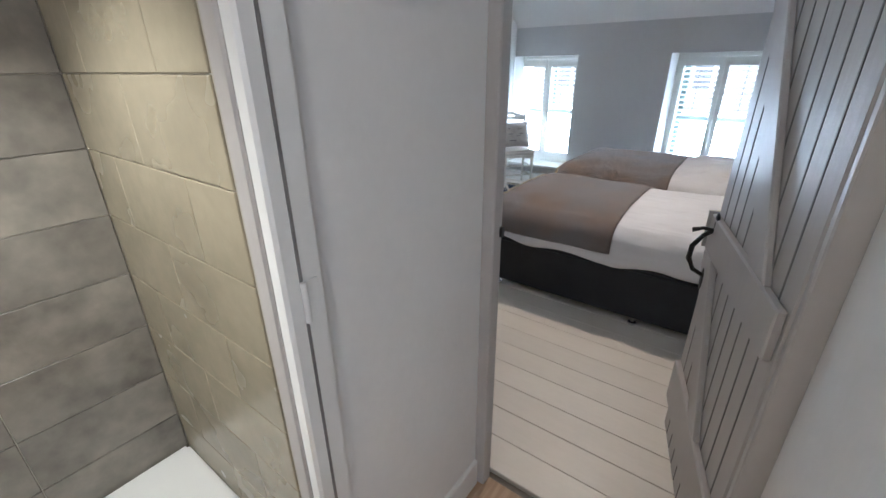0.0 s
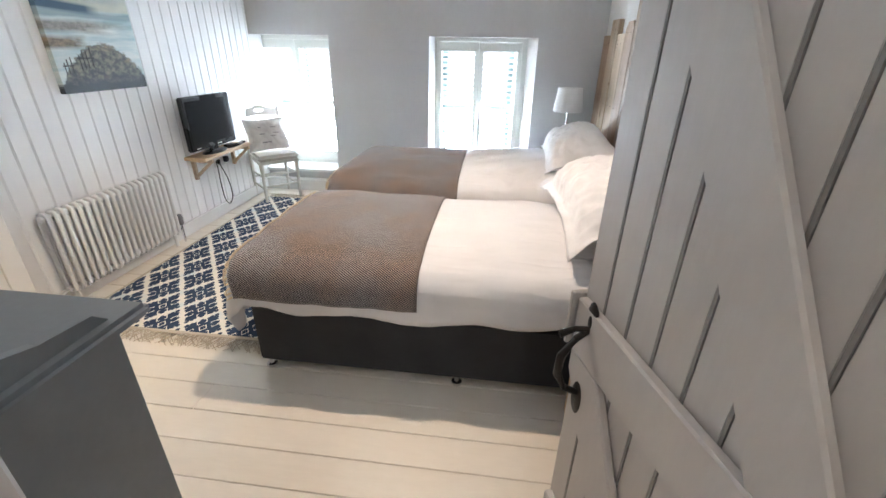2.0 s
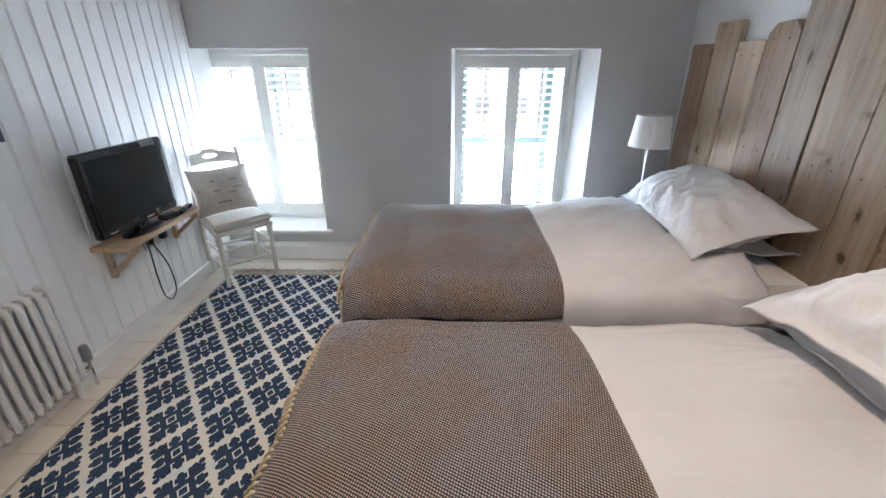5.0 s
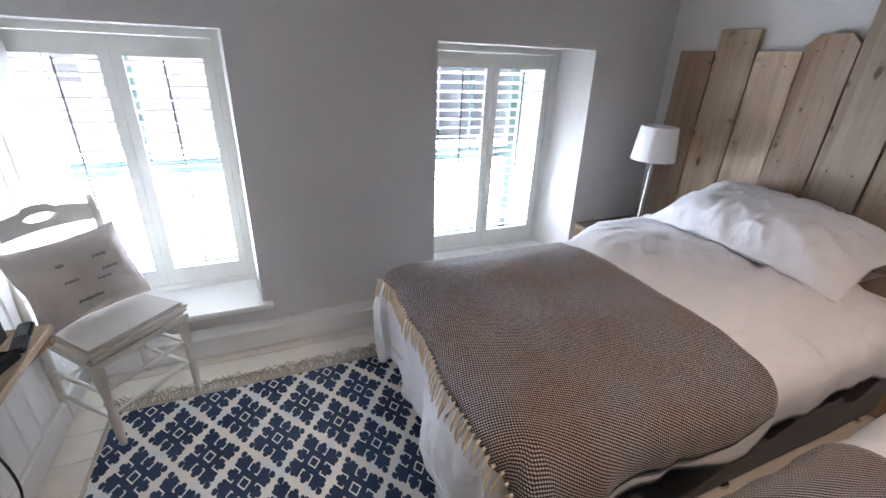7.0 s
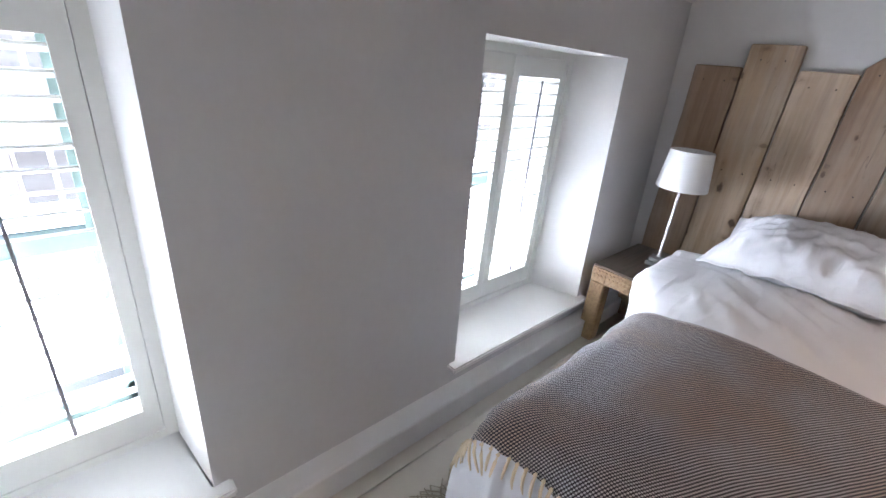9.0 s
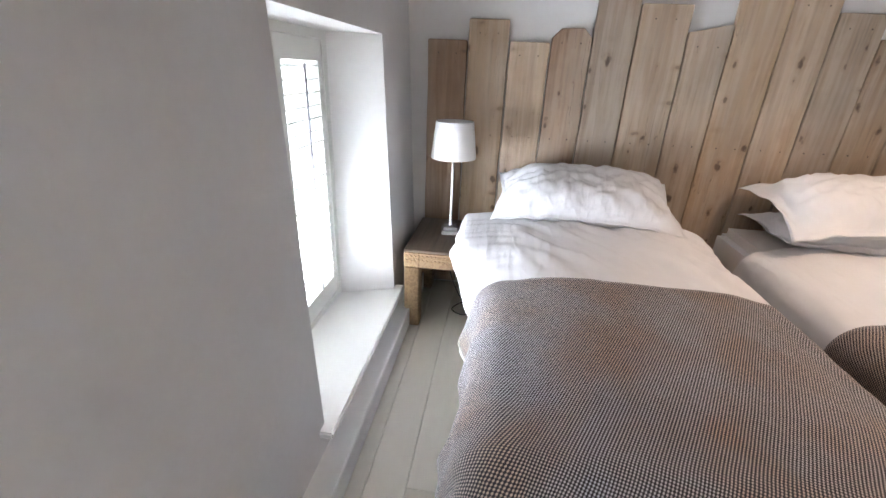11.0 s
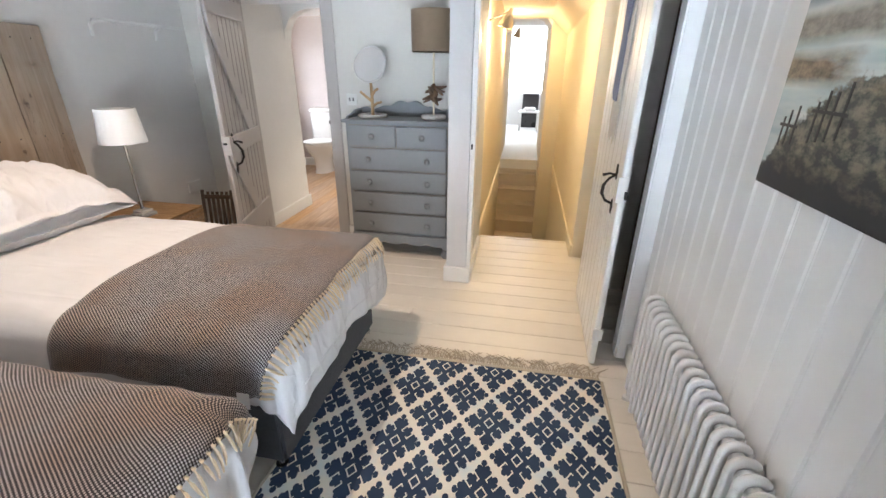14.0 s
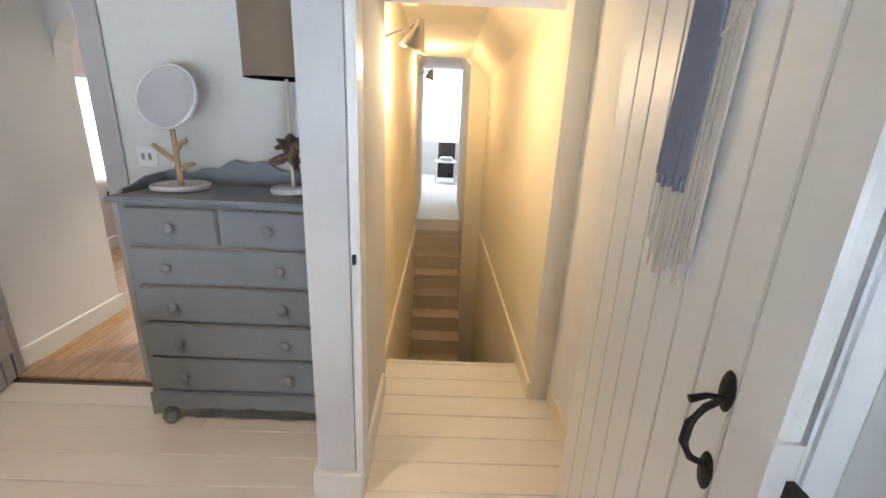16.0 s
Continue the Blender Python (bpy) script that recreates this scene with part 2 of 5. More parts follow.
def seascape(name):
    """Estuary at low tide: cloudy sky, navy headland, silver water, sandbanks, a dark weedy shore."""
    m, nt, b = nodes_of(name)
    u = nt.nodes.new("ShaderNodeUVMap")
    sep = nt.nodes.new("ShaderNodeSeparateXYZ")
    nt.links.new(u.outputs[0], sep.inputs[0])
    x, y = sep.outputs[0], sep.outputs[1]
    soft = tex_noise(nt, coords(nt, "UV", (2.2, 6.5, 1)), 1.0, 5, 0.6)
    fine = tex_noise(nt, coords(nt, "UV", (16, 22, 1)), 1.0, 4, 0.65)
    wide = tex_noise(nt, coords(nt, "UV", (1.6, 11.0, 1)), 1.0, 3, 0.5)
    yy = op(nt, "ADD", y, op(nt, "MULTIPLY", op(nt, "SUBTRACT", soft, 0.5), 0.05))

    def band(v, lo, hi, edge=0.012):
        return op(nt, "MULTIPLY", ramp(nt, v, lo - edge, lo + edge), ramp(nt, v, hi + edge, hi - edge))
    sky_c = mixc(nt, ramp(nt, soft, 0.36, 0.64), (0.20, 0.33, 0.40), (0.62, 0.66, 0.60))
    sky_c = mixc(nt, op(nt, "MULTIPLY", ramp(nt, y, 0.90, 0.72), 0.6), sky_c, (0.66, 0.64, 0.50))
    water = mixc(nt, ramp(nt, wide, 0.35, 0.65), (0.36, 0.50, 0.53), (0.74, 0.77, 0.74))
    col = mixc(nt, ramp(nt, y, 0.655, 0.675), water, sky_c)
    far = op(nt, "MULTIPLY", band(op(nt, "ADD", y, op(nt, "MULTIPLY", x, 0.06)), 0.66, 0.735), ramp(nt, x, 0.64, 0.48))
    col = mixc(nt, far, col, (0.06, 0.11, 0.17))
    col = mixc(nt, op(nt, "MULTIPLY", band(yy, 0.60, 0.655), 0.7), col, (0.20, 0.27, 0.32))
    sand = op(nt, "MULTIPLY", band(yy, 0.49, 0.575, 0.02), ramp(nt, op(nt, "ADD", x, wide), 1.35, 1.05))
    col = mixc(nt, sand, col, mixc(nt, ramp(nt, fine, 0.35, 0.65), (0.19, 0.185, 0.165), (0.36, 0.345, 0.30)))
    bank = op(nt, "MULTIPLY", band(yy, 0.36, 0.45, 0.02), ramp(nt, op(nt, "ADD", x, op(nt, "MULTIPLY", soft, 0.5)), 0.62, 0.50))
    col = mixc(nt, bank, col, mixc(nt, ramp(nt, fine, 0.35, 0.65), (0.10, 0.085, 0.065), (0.30, 0.24, 0.17)))
    hump = op(nt, "SUBTRACT", 0.40, op(nt, "MULTIPLY", op(nt, "POWER", op(nt, "ABSOLUTE", op(nt, "SUBTRACT", x, 0.52)), 2.0), 1.25))
    hump = op(nt, "ADD", hump, op(nt, "MULTIPLY", op(nt, "SUBTRACT", fine, 0.5), 0.16))
    shore = ramp(nt, op(nt, "SUBTRACT", y, hump), 0.012, -0.012)
    weed = mixc(nt, ramp(nt, fine, 0.42, 0.62), (0.060, 0.068, 0.066), (0.24, 0.225, 0.175))
    weed = mixc(nt, op(nt, "MULTIPLY", ramp(nt, soft, 0.55, 0.68), 0.6), weed, (0.42, 0.33, 0.20))
    weed = mixc(nt, ramp(nt, op(nt, "ADD", y, op(nt, "MULTIPLY", fine, 0.12)), 0.24, 0.12), weed, (0.028, 0.034, 0.042))
    col = mixc(nt, shore, col, weed)
    nt.links.new(col, b.inputs["Base Color"])
    b.inputs["Roughness"].default_value = 0.55
    bump(nt, b, fine, 0.2, 0.002)
    return m


def glass_mat(name, tint=(1, 1, 1), rough=0.0, clear=1.0):
    m, nt, b = nodes_of(name)
    b.inputs["Base Color"].default_value = (*tint, 1)
    b.inputs["Transmission Weight"].default_value, b.inputs["Roughness"].default_value = clear, rough
    return m


def metal(name, colour, rough):
    return surface(name, colour, tuple(0.75 * v for v in colour), rough, 8, 90, 0.08, 1.0)


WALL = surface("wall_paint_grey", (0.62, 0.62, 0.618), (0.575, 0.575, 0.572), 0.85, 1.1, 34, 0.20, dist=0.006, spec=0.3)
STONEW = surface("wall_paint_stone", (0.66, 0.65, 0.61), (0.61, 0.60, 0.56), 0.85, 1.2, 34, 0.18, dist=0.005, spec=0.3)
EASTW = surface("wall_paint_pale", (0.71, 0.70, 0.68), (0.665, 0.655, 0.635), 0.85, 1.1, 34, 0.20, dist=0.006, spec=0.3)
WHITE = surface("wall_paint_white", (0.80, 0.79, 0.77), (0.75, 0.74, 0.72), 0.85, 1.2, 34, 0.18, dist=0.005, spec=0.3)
CREAM = surface("hall_paint_cream", (0.80, 0.725, 0.565), (0.76, 0.685, 0.525), 0.8, 1.2, 34, 0.15, spec=0.3)
GLOSS = surface("woodwork_white", (0.80, 0.80, 0.78), (0.75, 0.75, 0.73), 0.42, 2.0, 60, 0.06, rand=0.03)
BOARD = surface("panel_white", (0.90, 0.905, 0.90), (0.87, 0.875, 0.87), 0.5, 1.5, 50, 0.08, stretch=(1, 1, 0.2), rand=0.03)
SHUTTER = surface("shutter_white", (0.78, 0.79, 0.75), (0.74, 0.75, 0.71), 0.45, 2.0, 60, 0.05)
GREYDOOR = surface("door_grey", (0.47, 0.45, 0.43), (0.42, 0.40, 0.385), 0.45, 1.8, 60, 0.10, stretch=(1, 1, 0.2))
GROOVE = surface("groove_grey", (0.22, 0.212, 0.205), (0.18, 0.172, 0.165), 0.7, 4, 60, 0.1)
FLOORP = surface("floor_paint", (0.76, 0.715, 0.635), (0.69, 0.645, 0.565), 0.40, 2.2, 40, 0.12, stretch=(0.25, 1, 1), rand=0.06)
UNDER = surface("subfloor_dust", (0.30, 0.265, 0.22), (0.24, 0.21, 0.17), 0.9)
OAK = wood("bath_floor_oak", (0.20, 0.12, 0.065), (0.40, 0.255, 0.145), (0.50, 0.335, 0.20), 1, 0.5, False, 0.15)
PLANK = wood("scaffold_pine", (0.085, 0.055, 0.036), (0.43, 0.315, 0.21), (0.50, 0.385, 0.275), 2, 0.75, True, 0.36, 0.7)
PINE = wood("shelf_pine", (0.26, 0.17, 0.10), (0.55, 0.40, 0.26), (0.64, 0.49, 0.34), 1, 0.6, False, 0.1)
CARVED = wood("carved_teak", (0.07, 0.042, 0.022), (0.27, 0.175, 0.098), (0.37, 0.25, 0.145), 0, 0.6, False, 0.15, 1.6)
RUSTIC = wood("rustic_top", (0.07, 0.042, 0.022), (0.25, 0.155, 0.078), (0.36, 0.235, 0.128), 0, 0.75, False, 0.1, 3.2)
DARKTOP = wood("dark_worn_top", (0.035, 0.025, 0.018), (0.085, 0.060, 0.042), (0.125, 0.088, 0.060), 0, 0.28, False, 0.1)
TWIG = wood("branch_wood", (0.20, 0.12, 0.06), (0.44, 0.30, 0.17), (0.52, 0.37, 0.23), 2, 0.7, False, 0.1, 2.0)
CHEST = surface("chest_grey_paint", (0.225, 0.245, 0.265), (0.195, 0.212, 0.230), 0.5, 2.5, 60, 0.12, rand=0.05)
LINEN = fabric("white_linen", (0.725, 0.725, 0.74), (0.68, 0.68, 0.695), 900, 0.9, 0.1, 0.6, 3.4, 0.10)
SHEET = fabric("pale_sheet", (0.87, 0.865, 0.86), (0.84, 0.835, 0.83), 900, 0.9, 0.1, 0.2)
DIVAN = fabric("charcoal_cloth", (0.022, 0.024, 0.030), (0.032, 0.034, 0.040), 700, 0.85, 0.2, 0.3)
BLANKET = twill("blanket_twill")
FRINGE = fabric("fringe_cream", (0.70, 0.58, 0.40), (0.62, 0.50, 0.34), 500, 0.95, 0.2, 0.4)
RUGM = rug_weave("rug_weave", 0.244, 0.33)
RUGEDGE = fabric("rug_edge", (0.50, 0.45, 0.36), (0.42, 0.37, 0.29), 300, 0.95, 0.1, 0.5)
SHADE = fabric("shade_white", (0.84, 0.84, 0.83), (0.80, 0.80, 0.79), 500, 0.9, 0.1, 0.15)
TAUPE = fabric("shade_taupe", (0.26, 0.195, 0.135), (0.22, 0.165, 0.11), 400, 0.9, 0.1, 0.3)
CUSHION = fabric("cushion_linen", (0.66, 0.62, 0.56), (0.50, 0.45, 0.42), 500, 0.95, 0.1, 0.3)
PRINT = fabric("faded_print", (0.20, 0.19, 0.19), (0.30, 0.28, 0.27), 500, 0.95, 0.1, 0.2)
CHAIRP = surface("chair_paint", (0.70, 0.68, 0.63), (0.60, 0.58, 0.53), 0.55, 6, 60, 0.15)
SEATF = fabric("seat_cloth", (0.62, 0.59, 0.54), (0.56, 0.53, 0.48), 400, 0.95, 0.1, 0.4)
RADW = surface("radiator_enamel", (0.80, 0.81, 0.81), (0.76, 0.77, 0.77), 0.35, 3, 60, 0.04)
CHROME = metal("chrome", (0.80, 0.80, 0.80), 0.14)
NICKEL = metal("brushed_nickel", (0.50, 0.46, 0.40), 0.30)
IRON = surface("black_iron", (0.018, 0.017, 0.016), (0.030, 0.028, 0.026), 0.45, 8, 120, 0.3, 0.6)
BLACK = surface("black_plastic", (0.012, 0.012, 0.013), (0.018, 0.018, 0.020), 0.28, 4, 120, 0.03)
SCREEN = surface("tv_screen", (0.010, 0.011, 0.013), (0.012, 0.013, 0.015), 0.12, 3, 60, 0.0)
GREYPL = surface("grey_plastic", (0.25, 0.25, 0.26), (0.20, 0.20, 0.21), 0.4, 5, 80, 0.05)
PLASTIC = surface("white_plastic", (0.74, 0.74, 0.72), (0.70, 0.70, 0.68), 0.35, 5, 80, 0.02)
CERAMIC = surface("white_ceramic", (0.83, 0.83, 0.82), (0.80, 0.80, 0.79), 0.12, 3, 40, 0.01)
MARBLE = surface("white_marble", (0.80, 0.79, 0.77), (0.66, 0.65, 0.64), 0.25, 14, 60, 0.03)
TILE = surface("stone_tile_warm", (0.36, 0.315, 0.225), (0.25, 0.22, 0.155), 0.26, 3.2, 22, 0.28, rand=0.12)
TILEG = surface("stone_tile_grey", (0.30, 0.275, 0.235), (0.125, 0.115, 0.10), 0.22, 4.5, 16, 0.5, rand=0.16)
GROUT = surface("grout", (0.42, 0.39, 0.33), (0.36, 0.33, 0.28), 0.9, 5, 80, 0.2)
STAIR = surface("stair_paint", (0.62, 0.54, 0.43), (0.56, 0.48, 0.38), 0.5, 3, 50, 0.1)
DISC = surface("mirror_disc_white", (0.90, 0.89, 0.87), (0.87, 0.86, 0.84), 0.5, 3, 40, 0.02)
GLASS = glass_mat("window_glass")
CRYSTAL = glass_mat("crystal", (0.80, 0.82, 0.82), 0.10, 0.55)
BLUEYARN = fabric("blue_grey_yarn", (0.17, 0.19, 0.26), (0.22, 0.24, 0.31), 300, 0.95, 0.3, 0.5)
CREAMYARN = fabric("cream_yarn", (0.66, 0.62, 0.54), (0.58, 0.54, 0.46), 300, 0.95, 0.3, 0.5)
SASH = surface("sash_paint", (0.17, 0.235, 0.22), (0.14, 0.20, 0.185), 0.5, 3, 60, 0.06)
PINKWALL = surface("bath_wall_lilac", (0.58, 0.52, 0.50), (0.52, 0.465, 0.45), 0.8, 2, 40, 0.15)
CANVAS = seascape("painted_seascape")
RENDERW = surface("render_white", (0.52, 0.51, 0.49), (0.44, 0.43, 0.415), 0.9, 0.6, 8, 0.3)
RENDERG = surface("render_grey", (0.42, 0.42, 0.43), (0.34, 0.34, 0.35), 0.9, 0.6, 8, 0.3)
SLATE = surface("roof_slate", (0.22, 0.22, 0.235), (0.17, 0.17, 0.18), 0.6, 1.0, 6, 0.4)
DARKPANE = surface("dark_pane", (0.20, 0.215, 0.23), (0.27, 0.285, 0.30), 0.15, 1, 20, 0.0)
PLANKD = wood("scaffold_pine_dark", (0.070, 0.042, 0.028), (0.27, 0.18, 0.12), (0.35, 0.245, 0.17), 2, 0.75, True, 0.10, 0.7)
GRASS = surface("grass", (0.07, 0.12, 0.03), (0.05, 0.085, 0.022), 0.9, 1.0, 30, 0.6)
ASPHALT = surface("street_concrete", (0.30, 0.30, 0.29), (0.22, 0.22, 0.215), 0.85, 0.8, 60, 0.4)
# shade of the gap behind the open hall door, put into the colour
RECESS_SHADE = surface("recess_gap_shade", (0.13, 0.10, 0.07), (0.09, 0.07, 0.05), 0.8)


# ---- mesh helpers ----
def box(bm, x0, x1, y0, y1, z0, z1, m=None):
    c = [(x, y, z) for z in (z0, z1) for y in (y0, y1) for x in (x0, x1)]
    v = [bm.verts.new(m @ Vector(p) if m else p) for p in c]
    return [bm.faces.new([v[i] for i in f]) for f in ((0, 2, 3, 1), (4, 5, 7, 6), (0, 1, 5, 4), (2, 6, 7, 3), (0, 4, 6, 2), (1, 3, 7, 5))]


def prism(bm, outline, a, b, axis="y", m=None):
    """Extrudes a 2D outline between a and b along an axis."""
    def at(p, w):
        q = {"y": (p[0], w, p[1]), "x": (w, p[0], p[1]), "z": (p[0], p[1], w)}[axis]
        return bm.verts.new(m @ Vector(q) if m else q)
    f, g = [at(p, a) for p in outline], [at(p, b) for p in outline]
    bm.faces.new(f)
    bm.faces.new(g[::-1])
    for i in range(len(f)):
        j = (i + 1) % len(f)
        bm.faces.new((f[i], g[i], g[j], f[j]))


def lathe(bm, profile, centre=(0, 0, 0), seg=20, m=None, square=False):
    """Turns (radius, height) pairs round the z axis."""
    rings = []
    for r, z in profile:
        ring = []
        for k in range(seg):
            a = 2 * math.pi * (k + (0.5 if square else 0)) / seg
            p = Vector((centre[0] + r * math.cos(a), centre[1] + r * math.sin(a), centre[2] + z))
            ring.append(bm.verts.new(m @ p if m else p))
        rings.append(ring)
    for f, g in zip(rings, rings[1:]):
        for k in range(seg):
            bm.faces.new((f[k], f[(k + 1) % seg], g[(k + 1) % seg], g[k]))
    if profile[0][0] > 1e-5:
        bm.faces.new(rings[0][::-1])
    if profile[-1][0] > 1e-5:
        bm.faces.new(rings[-1])


def tube(bm, points, radius, seg=8, m=None):
    """A round bar along points; radius may be a list."""
    pts = [Vector(p) for p in points]
    rings = []
    for i, p in enumerate(pts):
        d = (pts[min(i + 1, len(pts) - 1)] - pts[max(i - 1, 0)]).normalized()
        s = d.cross(Vector((0, 0, 1)) if abs(d.z) < 0.9 else Vector((1, 0, 0))).normalized()
        u = d.cross(s)
        r = radius[i] if isinstance(radius, (list, tuple)) else radius
        ring = []
        for k in range(seg):
            a = 2 * math.pi * k / seg
            q = p + r * (math.cos(a) * s + math.sin(a) * u)
            ring.append(bm.verts.new(m @ q if m else q))
        rings.append(ring)
    for f, g in zip(rings, rings[1:]):
        for k in range(seg):
            bm.faces.new((f[k], f[(k + 1) % seg], g[(k + 1) % seg], g[k]))
    bm.faces.new(rings[0][::-1])
    bm.faces.new(rings[-1])


def bevelled(bm, width, segments=1):
    bmesh.ops.remove_doubles(bm, verts=bm.verts, dist=1e-5)
    edges = [e for e in bm.edges if len(e.link_faces) == 2 and e.calc_face_angle(0) > 0.6]
    bmesh.ops.bevel(bm, geom=edges, offset=width, segments=segments, affect="EDGES", clamp_overlap=True)
    return bm


def mesh_of(bm, name, material, smooth=None):
    bmesh.ops.recalc_face_normals(bm, faces=bm.faces)
    me = bpy.data.meshes.new(name)
    bm.to_mesh(me)
    bm.free()
    me.materials.append(material)
    if smooth is not None:
        me.polygons.foreach_set("use_smooth", [True] * len(me.polygons))
        if smooth < 180:
            me.set_sharp_from_angle(angle=radians(smooth))
    return me


def part(name, bm, material, parent=None, label="", smooth=None):
    ob = new(name, mesh_of(bm, name, material, smooth))
    if parent:
        ob.parent = parent
    if label:
        ob["label"] = label
    return ob


def thing(name, label, category, at=None, group=""):
    ob = new(name)
    ob.empty_display_size = 0.1
    if at is not None:
        ob.matrix_basis = at
    return tagged(ob, label, category, group)


def slab(x0, x1, y0, y1, z0, z1, bevel=0.0, m=None, seg=1):
    bm = bmesh.new()
    box(bm, x0, x1, y0, y1, z0, z1, m)
    return bevelled(bm, bevel, seg) if bevel else bm


def structure(name, bm, material, smooth=None):
    return tagged(part(name, bm, material, None, "", smooth), kind="structure")


# ---- the shell ----
XW, XE, YS, YN = -1.43, 1.92, 0.30, 4.51


def ceiling_at(y):
    return min(2.36, 1.91 + 0.75 * (y - YS), 1.83 + 0.75 * (YN - y))


def lean(bm):
    """The old outer wall leans: its inner face is nearer at the foot."""
    for v in bm.verts:
        if v.co.y < 4.7:
            v.co.y += -0.05 + 0.033 * v.co.z
    return bm


# outer wall with two deep, splayed window openings
W1 = (-1.46, -0.642, -1.575, -0.700)
W2 = (0.331, 1.333, 0.395, 1.150)
ZS, ZT = 0.215, 1.51
bm = bmesh.new()


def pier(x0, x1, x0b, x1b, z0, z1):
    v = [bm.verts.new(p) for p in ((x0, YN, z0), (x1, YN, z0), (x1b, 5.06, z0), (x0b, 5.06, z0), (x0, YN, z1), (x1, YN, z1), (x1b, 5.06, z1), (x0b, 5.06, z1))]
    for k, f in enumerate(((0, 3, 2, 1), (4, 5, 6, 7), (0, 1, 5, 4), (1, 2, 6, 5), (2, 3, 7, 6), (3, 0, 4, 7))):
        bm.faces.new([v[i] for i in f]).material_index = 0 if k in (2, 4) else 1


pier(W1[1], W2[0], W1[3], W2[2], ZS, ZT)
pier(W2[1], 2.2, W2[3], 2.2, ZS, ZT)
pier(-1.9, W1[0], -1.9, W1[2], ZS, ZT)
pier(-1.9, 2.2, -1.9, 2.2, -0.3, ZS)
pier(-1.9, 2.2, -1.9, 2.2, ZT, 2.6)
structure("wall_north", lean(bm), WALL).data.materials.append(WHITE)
structure("wall_east", slab(XE, XE + 0.3, YS - 0.12, 5.06, -0.3, 2.6), EASTW)

bm = bmesh.new()
for x0, x1, z0, z1 in ((-0.41, 0.66, -0.2, 2.6), (1.465, XE, -0.2, 2.6), (0.66, 1.465, 1.935, 2.6)):
    box(bm, x0, x1, YS - 0.11, YS, z0, z1)
structure("wall_south", bm, STONEW)
bm = bmesh.new()
box(bm, -0.485, -0.335, YS - 0.11, 0.965, 0, 2.5)
structure("wall_partition", bevelled(bm, 0.012, 2), WALL)
bm = bmesh.new()
box(bm, -1.6, -0.335, 0.86, 0.965, 2.115, 2.6)
structure("wall_door_head", bm, WALL)

wall_w = structure("wall_west", slab(-1.75, XW - 0.016, 1.57, 5.06, -0.3, 2.6), WHITE)
# dark brown all over: the gap's shade is painted onto this wall
structure("wall_west_recess", slab(-1.75, -1.56, 0.34, 1.57, -0.3, 2.6), RECESS_SHADE)
y = 1.646
while y < 4.47:
    w = min(0.0985, 4.475 - y)
    bm = bmesh.new()
    top = min(ceiling_at(y), ceiling_at(y + w))
    prism(bm, [(y - 0.001, XW - 0.016), (y - 0.001, XW - 0.004), (y + 0.003, XW - 0.004), (y + 0.007, XW - 0.001), (y + 0.010, XW - 0.003), (y + 0.013, XW), (y + w - 0.004, XW), (y + w, XW - 0.004), (y + w, XW - 0.016)], 0.10, top + 0.02, "z",
          Matrix(((0, 1, 0, 0), (1, 0, 0, 0), (0, 0, 1, 0), (0, 0, 0, 1))))
    part("panel_board", bm, BOARD, wall_w)
    y += 0.1
structure("trim_panel_end", slab(XW - 0.06, -1.364, 1.565, 1.655, 0.0, 2.3, 0.008, seg=2), BOARD)

bm = bmesh.new()
prof = [(YS - 0.1, 1.835), (YS, 1.91), (0.90, 2.36), (3.8, 2.36), (YN, 1.83), (5.06, 1.42)]
prof += [(a, b + 0.08) for a, b in reversed(prof)]
prism(bm, prof, -1.9, 2.2, "x")
structure("ceiling", bm, WHITE)

# skirting
structure("baseboard_north", slab(-1.43, 1.92, 4.372, 4.52, 0.0, 0.115, 0.006), GLOSS)
structure("baseboard_west", slab(-1.5, XW + 0.018, 1.657, 4.37, 0.0, 0.105, 0.006), GLOSS)
structure("baseboard_south", slab(-0.335, 0.655, YS - 0.01, YS + 0.018, 0.0, 0.11, 0.005), GLOSS)
structure("baseboard_south_east", slab(1.455, XE, YS - 0.01, YS + 0.018, 0.0, 0.11, 0.005), GLOSS)
bm = bmesh.new()
box(bm, -0.503, -0.317, 0.33, 0.983, 0, 0.115)
structure("baseboard_partition", bevelled(bm, 0.006, 1), GLOSS)
structure("baseboard_east", slab(XE - 0.016, XE + 0.02, YS + 0.02, 1.44, 0.0, 0.11, 0.005), GLOSS)

# window sills, shutters, sashes
def slat_mesh(w):
    bm = bmesh.new()
    prism(bm, [(-0.027, 0), (-0.018, 0.0042), (0.018, 0.0042), (0.027, 0), (0.018, -0.0042), (-0.018, -0.0042)], -w / 2, w / 2, "x")
    return mesh_of(bm, "slat", SHUTTER)


